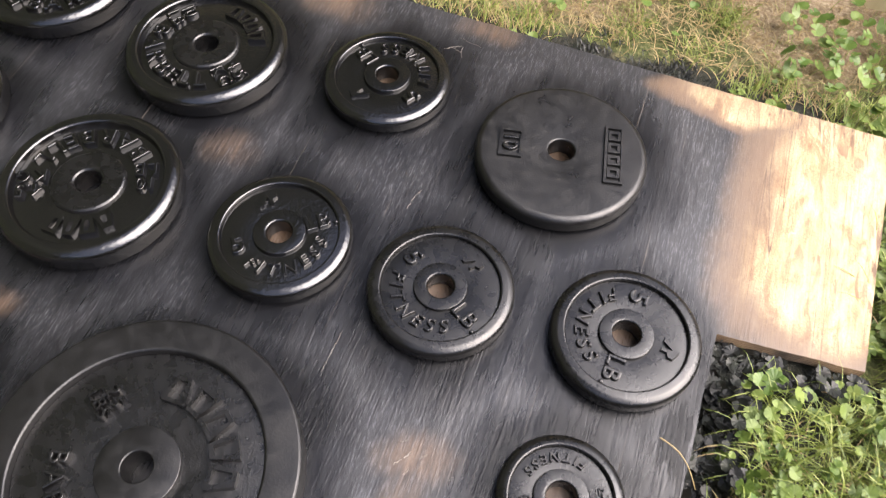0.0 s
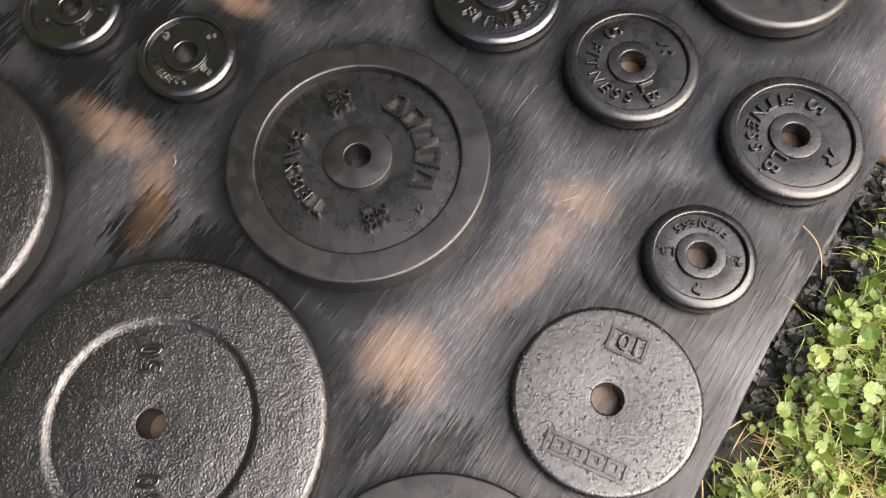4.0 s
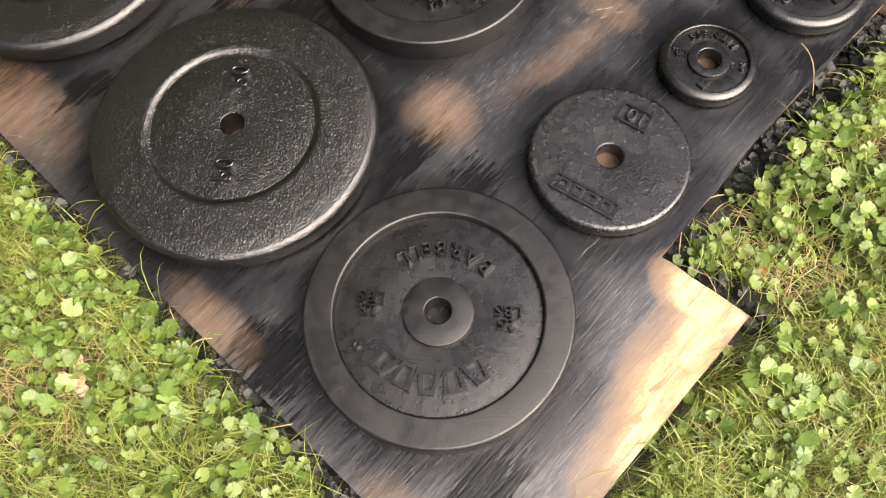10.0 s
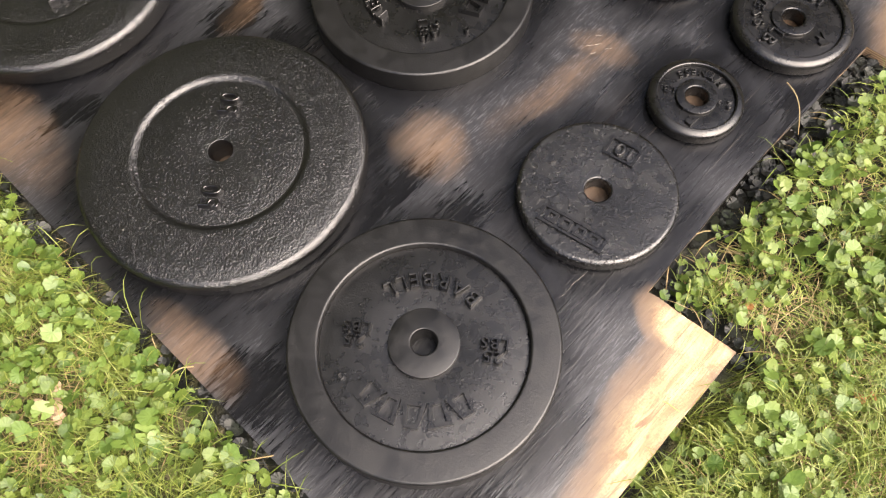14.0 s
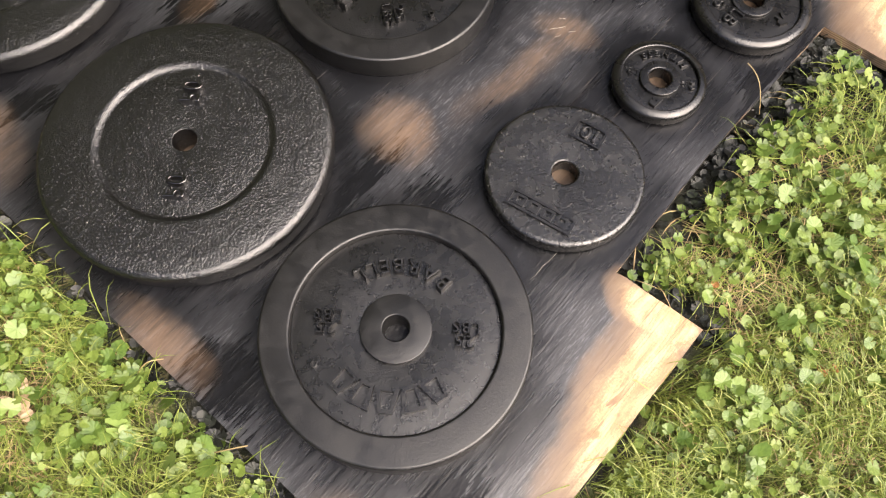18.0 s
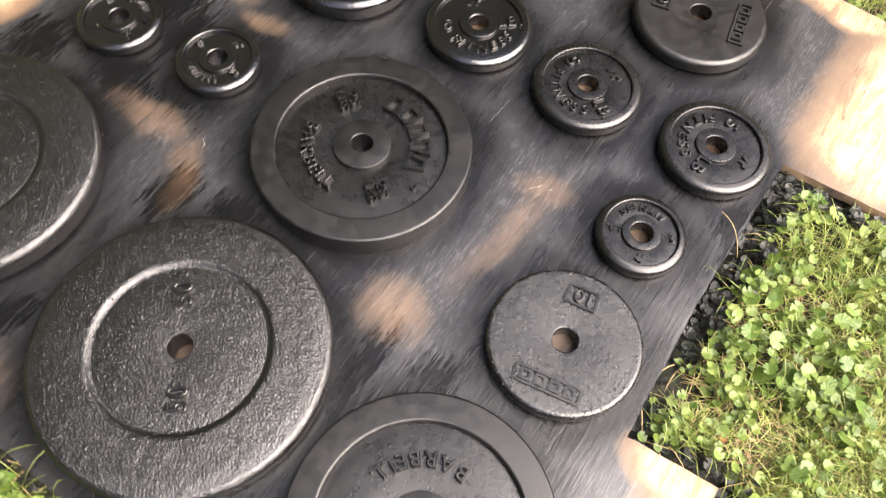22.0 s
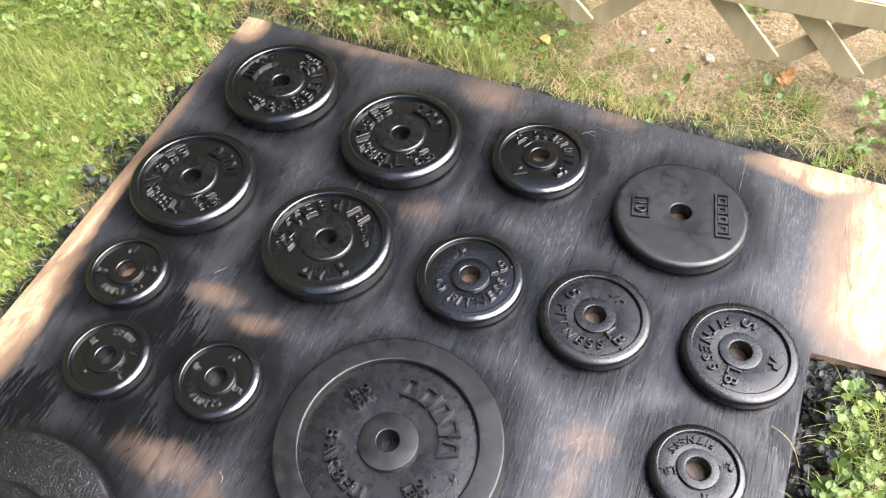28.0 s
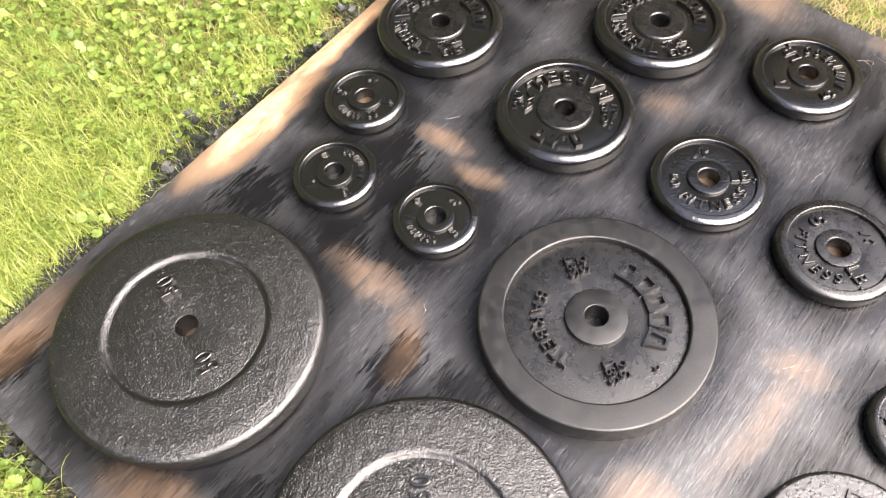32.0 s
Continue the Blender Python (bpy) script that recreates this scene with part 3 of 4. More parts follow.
def fifty_plate(place, up, label, R=0.1740):
    """50 lb plate: wide domed ring round a sunk middle."""
    t = thing("weight_plate", (*place, 0.0), up - 90, label, "weight plate", "weight plates drying on the board")
    h = 0.044
    ring("outer_ring", ((0.0965, 0.0), (R - 0.007, 0.0), (R - 0.002, 0.006)) + bead(R - 0.0105, h - 0.0170, 0.0105, -8, 72, 10) +
         ((R - 0.022, h - 0.0052), (0.128, h - 0.0042), (0.1075, h - 0.0036), (0.1040, h - 0.0044), (0.1012, h - 0.0068), (0.0965, h - 0.0076)),
         0.0016, rough_black, t, "rough cast outer ring")
    ring("middle", ((0.0147, 0.0), (0.0985, 0.0), (0.0985, h - 0.0072), (0.0147, h - 0.0064)), 0.0010, rough_black, t)
    for y in (0.063, -0.063):
        word("weight_number", "50", 0.0240, 0.0085, h - 0.0072, wet_black, t, at=(0, y), turn=90, gap=0.10, wide=0.85)
    return t


def york_plate(place, up, label):
    """10 lb plate: round bead rim, sunk web with big letters, raised hub."""
    t = thing("weight_plate", (*place, 0.0), up - 90, label, "weight plate", "weight plates drying on the board")
    R, h = 0.1020, 0.032
    ring("rim", ((0.0825, 0.0), (R - 0.004, 0.0), (R - 0.0005, 0.005)) + bead(R - 0.0125, h - 0.0115, 0.0125, 0, 86, 14, 0.92) + bead(0.0865, h - 0.0032, 0.0032, 90, 172, 6) + ((0.0825, h - 0.0075),),
         0.0008, gloss_black, t, "round glossy bead rim")
    ring("web", ((0.041, 0.004), (0.0825, 0.004), (0.0825, h - 0.0075), (0.041, h - 0.0070)), 0.0006, gloss_black, t)
    ring("hub", ((0.0150, 0.0), (0.041, 0.0), (0.0415, h - 0.0050), (0.039, h - 0.0032), (0.0170, h - 0.0032), (0.0150, h - 0.0052)), 0.0010, satin_black, t)
    z = h - 0.0076
    word("lettering", "BARBELL", 0.0220, 0.0062, z, gloss_black, t, radius=0.0620, middle=270, inward=True, gap=0.10)
    word("weight_number", "10", 0.0175, 0.0058, z, gloss_black, t, at=(-0.062, 0.0098), gap=0.10)
    word("weight_unit", "LB", 0.0175, 0.0058, z, gloss_black, t, at=(-0.062, -0.0100), gap=0.10)
    word("weight_number", "4.5", 0.0165, 0.0058, z, gloss_black, t, at=(0.062, 0.0095), gap=0.06)
    word("weight_unit", "KG", 0.0165, 0.0058, z, gloss_black, t, at=(0.062, -0.0100), gap=0.08)
    mark_on_arc(t, gloss_black, 4, 0.0620, 0.0215, 0.0140, z, z + 0.0062, 17.0, 0.0042)
    return t


def grooved_plate(place, up, label, R, number, material, h):
    """Small plate: flat rim, sunk web, flat hub, lettering."""
    t = thing("weight_plate", (*place, 0.0), up - 90, label, "weight plate", "weight plates drying on the board")
    k = R / 0.0755
    rim, hub = R * (0.805 if R > 0.07 else 0.80), R * (0.36 if R > 0.07 else 0.43)
    cut = 0.0066 if R > 0.07 else 0.0062
    ring("rim", ((rim, 0.0), (R - 0.003, 0.0), (R - 0.0004, 0.004), (R, h - cut * 0.95), (R - cut * 0.32, h - cut * 0.42), (R - cut, h - 0.0004)) + bead(rim + 0.0020, h - 0.0018, 0.0020, 90, 180, 5), 0.0016, material, t)
    ring("web", ((hub, 0.003), (rim, 0.003), (rim, h - 0.0044), (hub, h - 0.0044)), 0.0008, material, t)
    ring("hub", ((0.0140, 0.0), (hub, 0.0), (hub, h - 0.0008), (0.0152, h - 0.0005), (0.0140, h - 0.0020)), 0.0008, material, t)
    z, mid = h - 0.0048, (rim + hub) / 2
    tall = (rim - hub) * 0.42
    word("lettering", "FITNESS", tall, 0.0042, z, material, t, radius=mid, middle=270, inward=True, gap=0.24, slant=0.15)
    if number == "5":
        word("weight_number", "5", tall * 1.35, 0.0042, z, material, t, at=(-mid, 0), wide=1.15)
        word("weight_unit", "LB.", tall * 1.25, 0.0042, z, material, t, at=(mid, 0), gap=0.08)
    else:
        word("weight_number", "2", tall * 1.2, 0.0042, z, material, t, at=(-mid - 0.003, 0.001))
        word("weight_fraction", "1/2", tall * 0.75, 0.0020, z, material, t, at=(-mid + 0.0055, -0.001), gap=0.04)
        word("weight_unit", "LB.", tall * 1.05, 0.0042, z, material, t, at=(mid, 0), gap=0.08)
    bm = bmesh.new()
    slab(bm, [(px * k * 1.25, mid + py * k * 1.35) for px, py in ((-0.0095, -0.006), (-0.006, -0.006), (-0.0005, 0.003), (0.0005, -0.0065), (0.003, -0.0065), (0.0035, -0.002),
                                                   (0.0075, 0.0), (0.0075, 0.004), (0.0035, 0.006), (-0.001, 0.0075))], z, z + 0.0042, 0.0010)
    part("maker_mark", bm, material, t, "plain raised shape of a maker's mark")
    return t


def flat_plate(place, up, label, R, h, edge, material):
    """10 lb plate: plain disc with two framed plaques."""
    raised = satin_black if material == pitted_black else material
    t = thing("weight_plate", (*place, 0.0), up - 90, label, "weight plate", "weight plates drying on the board")
    ring("disc", ((0.0152, 0.0), (R - 0.004, 0.0), (R - 0.0005, 0.004)) + bead(R - edge, h - edge, edge, 0, 88, 10) + ((0.0165, h), (0.0152, h - 0.0015)), 0.0010, material, t)
    for name, y, w, hh in (("number_plaque", -0.0590, 0.040, 0.0270), ("maker_plaque", 0.0600, 0.083, 0.0220)):
        loops = [[(-u, y - v), (u, y - v), (u, y + v), (-u, y + v)] for u, v in ((w / 2, hh / 2), (w / 2 - 0.0032, hh / 2 - 0.0032))]
        p = part(name, bar_frame(*loops, h - 0.001, h + 0.0036), raised, t)
        if y < 0:
            word("weight_number", "10", 0.0175, 0.0046, h - 0.001, raised, p, at=(0, y), gap=0.14, wide=1.1)
        else:
            for i in range(4):
                x = -0.0270 + i * 0.018
                loops = [[(x - u, y - v), (x + u, y - v), (x + u, y + v), (x - u, y + v)] for u, v in ((0.0068, 0.0070), (0.0036, 0.0038))]
                part("mark_bar", bar_frame(*loops, h - 0.001, h + 0.0036), raised, p, "plain raised bar of a maker's mark")
    return t


# ---- the ground ----
def ground_sheet():
    xs = np.concatenate([[-60, -20, -6, -2.5], np.linspace(-1.2, 2.6, 96), [4, 8, 22, 60]])
    ys = xs
    verts, faces, m = [], [], len(xs)
    for x in xs:
        for y in ys:
            near = -1.3 < x < 2.7 and -1.3 < y < 2.7
            z = -0.024 + (0.010 * noise.noise((x * 5, y * 5, 0)) + 0.005 * noise.noise((x * 17, y * 17, 3)) if near else 0)
            if -0.03 < x < 1.28 and -0.08 < y < 1.24:
                z = min(z, -0.018)
            verts.append((x, y, z))
    for i in range(m - 1):
        for j in range(m - 1):
            faces.append((i * m + j, (i + 1) * m + j, (i + 1) * m + j + 1, i * m + j + 1))
    ob = mesh_object("ground", verts, faces, soil(), smooth=True)
    return tagged(ob, "lawn soil with thatch and bald sandy spots", "ground", kind="structure")


ground_sheet()


def plywood_board():
    bm = bmesh.new()
    edge = []
    for (x0, y0), (x1, y1) in zip(OUTLINE, OUTLINE[1:] + OUTLINE[:1]):
        steps = max(2, int(math.hypot(x1 - x0, y1 - y0) / 0.012))
        for k in range(steps):
            x, y = x0 + (x1 - x0) * k / steps, y0 + (y1 - y0) * k / steps
            chip = 0.0011 * noise.noise((x * 38, y * 38, 1.0)) + 0.0016 * max(0.0, noise.noise((x * 14, y * 14, 5.0)) - 0.25)
            edge.append((x + (x1 < x0) * chip - (x1 > x0) * chip, y + chip))
    low = [bm.verts.new((x + 0.0006 * noise.noise((x * 60, y * 60, 9.0)), y, -0.015)) for x, y in edge]
    top = [bm.verts.new((x, y, 0.0)) for x, y in edge]
    n = len(edge)
    for a, b, c in geometry.tessellate_polygon([[Vector((x, y, 0)) for x, y in edge]]):
        for loop in ((top[a], top[b], top[c]), (low[c], low[b], low[a])):
            bm.faces.new(loop)
    for i in range(n):
        f = bm.faces.new((low[i], low[(i + 1) % n], top[(i + 1) % n], top[i]))
        f.material_index = 1
    bmesh.ops.recalc_face_normals(bm, faces=bm.faces[:])
    me = bpy.data.meshes.new("plywood_board")
    bm.to_mesh(me)
    bm.free()
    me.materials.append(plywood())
    me.materials.append(ply_edge())
    board = tagged(new("plywood_board", me), "plywood sheet under black spray paint, bare at two tabs", "plywood board")
    pale = Nodes("pale_scratch")
    pale.set(Base_Color=pale.mix(pale.noise(300, 3), (0.10, 0.09, 0.08), (0.42, 0.38, 0.33)), Roughness=0.8)
    for x0, y0, x1, y1, w in ((1.160, 0.515, 1.172, 0.494, 0.0012), (1.172, 0.494, 1.150, 0.488, 0.0012), (1.166, 0.507, 1.160, 0.491, 0.0009), (1.185, 0.500, 1.178, 0.470, 0.0006),
                              (0.628, 0.379, 0.636, 0.372, 0.0016), (0.637, 0.371, 0.645, 0.366, 0.0020), (0.622, 0.366, 0.630, 0.362, 0.0013), (0.650, 0.380, 0.655, 0.374, 0.0010), (0.641, 0.358, 0.648, 0.351, 0.0009),
                              (0.905, 0.470, 0.935, 0.465, 0.0007), (0.470, 0.700, 0.530, 0.697, 0.0006), (0.340, 0.180, 0.400, 0.177, 0.0007), (0.690, 0.480, 0.740, 0.478, 0.0006), (0.426, 0.770, 0.438, 0.780, 0.0021), (0.700, 0.952, 0.716, 0.938, 0.0008)):
        a, b = Vector((x0, y0, 0)), Vector((x1, y1, 0))
        side = (b - a).cross(Vector((0, 0, 1))).normalized()
        verts, faces = [], []
        for k in range(9):
            t = k / 8
            c = a.lerp(b, t) + side * 0.0022 * noise.noise((x0 * 50 + t * 4, y0 * 50, 0))
            half = side * w * (0.25 + 0.75 * math.sin(math.pi * (0.08 + 0.84 * t))) * (0.6 + 0.5 * noise.noise((t * 9, x0 * 90, 3)))
            verts += [c - half + Vector((0, 0, -0.001)), c + Vector((0, 0, 0.0005)), c + half + Vector((0, 0, -0.001))]
        for k in range(8):
            faces += [(k * 3 + i, k * 3 + i + 1, k * 3 + i + 4, k * 3 + i + 3) for i in range(2)]
        mesh_object("scratch", verts, faces, pale.mat, board, "pale scratch through the black paint")
    dark = Nodes("dark_crack")
    dark.set(Base_Color=dark.mix(dark.noise(200, 3), (0.002, 0.002, 0.002), (0.008, 0.007, 0.006)), Roughness=0.9, Specular_IOR_Level=0.1)
    rng = random.Random(8)
    checks = [(0.33, 0.74, 0.868, 0.0006), (0.44, 0.60, 0.139, 0.0006), (0.47, 0.66, 0.152, 0.0005), (0.50, 0.71, 0.166, 0.0006), (0.55, 0.72, 0.131, 0.0005), (0.60, 0.83, 0.147, 0.0005)]
    checks += [(x, x + rng.uniform(0.06, 0.30), rng.uniform(0.03, 1.18), rng.uniform(0.0003, 0.0006)) for x in (rng.uniform(0.02, 0.95) for _ in range(34))]
    for x0, x1, y, w in checks:
        verts, faces, steps = [], [], 14
        lean = rng.uniform(-0.02, 0.02)
        for k in range(steps + 1):
            t = k / steps
            x = x0 + (x1 - x0) * t
            yy = y + lean * (x - x0) + 0.004 * noise.noise((x * 9, y * 40, 0)) + 0.0008 * noise.noise((x * 70, y * 40, 2))
            half = w * math.sin(math.pi * (0.03 + 0.94 * t)) * (0.7 + 0.5 * noise.noise((x * 40, y * 30, 5)))
            verts += [(x, yy - half, -0.0008), (x, yy, 0.0003), (x, yy + half, -0.0008)]
        for k in range(steps):
            faces += [(k * 3 + i, k * 3 + i + 1, k * 3 + i + 4, k * 3 + i + 3) for i in range(2)]
        mesh_object("crack", verts, faces, dark.mat, board, "dark crack along the plywood's grain")
    return board


plywood_board()

for place, up in zip(YORKS, (67.2, -34.7, -34.5, -155.5)):
    york_plate(place, up, "glossy black ten pound plate with a round bead rim")
for place, up, mat, size in zip(FIVES, (149.8, 40.0, -32.3, -94.9), (wet_black, wet_black, satin_black, satin_black), (0.0790, 0.0790, 0.0778, 0.0768)):
    grooved_plate(place, up, "black five pound plate with a flat grooved rim" if mat == satin_black else "wet glossy black five pound plate with a grooved rim", size, "5", mat, 0.0225)
for place, up, mat, size in zip(SMALLS, (21.4, 156.4, -8.8, -155.1), (gloss_black, gloss_black, gloss_black, satin_black), (0.0625, 0.0615, 0.0602, 0.0590)):
    grooved_plate(place, up, "small wet glossy black two and a half pound plate" if mat == gloss_black else "small satin black two and a half pound plate", size, "2", mat, 0.0205)
fifty_plate(FIFTIES[0], 71, "big rough black fifty pound plate at the board's corner", 0.1745)
fifty_plate(FIFTIES[1], 40, "big rough black fifty pound plate with a sunk middle", 0.1735)
rimmed_plate(RIMMED[0], -38.4, "satin black twenty-five pound plate with a broad flat rim")
rimmed_plate(RIMMED[1], 215.5, "satin black twenty-five pound plate beside a bare plywood tab")
flat_plate(FLATS[0], 281, "flat smooth black ten pound disc with framed plaques", 0.1005, 0.024, 0.0085, smooth_black)
flat_plate(FLATS[1], 189.8, "flat pitted black ten pound disc with framed plaques", 0.0945, 0.0215, 0.0060, pitted_black)


# ---- the lawn ----
EDGES = [(np.array(a), np.array(b)) for a, b in zip(OUTLINE, OUTLINE[1:] + OUTLINE[:1])]


def edge_distance(p):
    """Distance of points to the board's outline, negative inside it."""
    best = np.full(len(p), 9.0)
    inside = np.zeros(len(p), bool)
    for a, b in EDGES:
        d = b - a
        t = np.clip(((p - a) @ d) / (d @ d), 0, 1)
        best = np.minimum(best, np.linalg.norm(p - (a + t[:, None] * d), axis=1))
        cross = (a[1] > p[:, 1]) != (b[1] > p[:, 1])
        with np.errstate(divide="ignore", invalid="ignore"):
            at = (b[0] - a[0]) * (p[:, 1] - a[1]) / (b[1] - a[1]) + a[0]
        inside ^= cross & (p[:, 0] < at)
    return np.where(inside, -best, best)


def field(p, scale, seed):
    """A smooth random field over the lawn, about -1 to 1."""
    rng = np.random.default_rng(seed)
    out = np.zeros(len(p))
    for k in range(7):
        a, f, ph = rng.uniform(0, 2 * math.pi), scale * rng.uniform(0.6, 1.7), rng.uniform(0, 6.28)
        out += np.sin(p @ np.array([math.cos(a), math.sin(a)]) * f + ph)
    return out / 3.2


def scatter(count, seed, far=0.90):
    rng = np.random.default_rng(seed)
    p = rng.uniform((-0.45, -0.40), (1.85, 2.05), (count, 2))
    d = edge_distance(p)
    keep = (d > 0.001) & (d < far)
    keep &= (p[:, 1] < 1.30 + 1.5 * np.maximum(p[:, 0] + 0.1, 0)) & ((p[:, 0] < 0.85) | (p[:, 1] > -0.28))
    return p[keep], d[keep], rng


def bald(p):
    """How bare the soil is, 0 to 1."""
    out = np.zeros(len(p))
    for x, y, rx, ry in ((1.48, 0.42, 0.13, 0.16), (1.43, 0.06, 0.11, 0.08), (1.65, 0.02, 0.25, 0.25)):
        out = np.maximum(out, np.clip(1.35 - np.hypot((p[:, 0] - x) / rx, (p[:, 1] - y) / ry), 0, 1))
    return out


def sprayed(p, d, rng):
    """Which plants caught black spray: those close to the board's painted edges."""
    reach = 0.015 + 0.012 * field(p, 14, 5)
    reach += 0.024 * ((p[:, 0] > 0.40) & (p[:, 0] < 0.88) & (p[:, 1] < 0.2)) * np.clip((p[:, 0] - 0.34) * 2.2, 0, 1)
    reach += 0.038 * ((p[:, 1] > 1.19) & (p[:, 0] < 1.05)) * np.clip(0.45 + field(p, 18, 6), 0, 1)
    reach += 0.050 * ((p[:, 0] > 1.22) & (p[:, 1] > 0.15)) * np.clip(0.7 + field(p, 16, 8), 0, 1)
    reach -= 0.05 * ((p[:, 1] < 0.02) & ((p[:, 0] < 0.41) | (p[:, 0] > 0.88)))
    return d < reach * rng.uniform(0.45, 1.35, len(p))


def blades(name, p, rng, length, width, lift, material, label, category):
    """Bent grass blades, three quads and a tip each."""
    n = len(p)
    a = rng.uniform(0, 2 * math.pi, n)
    e = 0.004
    d0 = edge_distance(p)
    out = np.arctan2(edge_distance(p + (0, e)) - d0, edge_distance(p + (e, 0)) - d0)
    close = (d0 < 0.05) & (rng.uniform(0, 1, n) < 0.93)
    a = np.where(close, out + rng.normal(0, 0.75, n), a)
    L = length * rng.uniform(0.5, 1.25, n) * np.where((p[:, 0] > 1.22) & (p[:, 1] < 0.7), 0.55, 1.0)
    w = width * rng.uniform(0.6, 1.2, n)
    rise = lift * rng.uniform(0.3, 1.2, n) * np.where((p[:, 0] > 1.22) & (p[:, 1] < 0.7), 0.5, 1.0)
    bend = rng.uniform(-0.6, 0.6, n)
    verts = np.zeros((n, 9, 3))
    x, y = p[:, 0].copy(), p[:, 1].copy()
    z = np.full(n, -0.022)
    for k in range(4):
        t = k / 4
        ww = w * (0.55 + 0.9 * t - 1.2 * t * t)
        for s, i in ((-1, 0), (1, 1)):
            verts[:, 2 * k + i] = np.stack([x - s * ww * np.sin(a) / 2, y + s * ww * np.cos(a) / 2, z], 1)
        x, y = x + L / 4 * np.cos(a), y + L / 4 * np.sin(a)
        z = z + rise * (0.62, 0.40, 0.08, -0.22)[k]
        a = a + bend / 4
    verts[:, 8] = np.stack([x, y, z], 1)
    base = np.arange(n)[:, None] * 9
    quads = (base[:, None, :] + np.array([[0, 1, 3, 2], [2, 3, 5, 4], [4, 5, 7, 6]])).reshape(-1, 4)
    tris = base + np.array([6, 7, 8])
    ob = mesh_object(name, verts.reshape(-1, 3).tolist(), quads.tolist() + tris.tolist(), material)
    return tagged(ob, label, category, kind="stuff")


def leaves(name, p, rng, size, lift, material, label, category):
    """Round cupped leaves with scalloped, creased rims on short stems."""
    n, rim = len(p), 21
    r = size * rng.uniform(0.5, 1.3, n)
    up = -0.020 + lift * rng.uniform(0.25, 1.15, n) * np.clip(edge_distance(p) / 0.04, 0.25, 1)
    turn, tilt, way = rng.uniform(0, 6.28, n), np.clip(rng.normal(0, 0.45, n), -0.9, 0.9), rng.uniform(0, 6.28, n)
    verts = np.zeros((n, rim + 4, 3))
    ang = np.linspace(0.24, 2 * math.pi - 0.24, rim)
    for k, th in enumerate(ang):
        q = r * (0.94 + (0.06 if k % 2 else -0.04)) * rng.uniform(0.93, 1.05, n) * (1.0 - 0.10 * abs(math.sin(th)))
        verts[:, k] = np.stack([q * np.cos(th + turn), q * np.sin(th + turn), q * (0.20 * (1 + 0.5 * np.cos(2 * th)) + (0.02 if k % 2 else -0.02))], 1)
    verts[:, rim] = np.stack([0.12 * r * np.cos(turn), 0.12 * r * np.sin(turn), 0 * r], 1)
    c, s = np.cos(way), np.sin(way)
    h = verts[:, :, 0] * c[:, None] + verts[:, :, 1] * s[:, None]
    verts[:, :, 2] += h * np.tan(tilt)[:, None]
    verts[:, :, 0] += p[:, :1]
    verts[:, :, 1] += p[:, 1:]
    verts[:, :, 2] += up[:, None]
    foot = verts[:, rim].copy()
    foot[:, 2] = -0.024
    foot[:, :2] += rng.normal(0, 0.006, (n, 2))
    verts[:, rim + 1] = verts[:, rim] + (0.0007, 0, -0.0002)
    verts[:, rim + 2] = foot
    verts[:, rim + 3] = foot + (0.0012, 0, 0)
    base = np.arange(n)[:, None] * (rim + 4)
    fan = (base[:, None, :] + np.array([[rim, k, k + 1] for k in range(rim - 1)])).reshape(-1, 3)
    stem = base + np.array([rim, rim + 2, rim + 3, rim + 1])
    ob = mesh_object(name, verts.reshape(-1, 3).tolist(), fan.tolist() + stem.tolist(), material)
    return tagged(ob, label, category, kind="stuff")


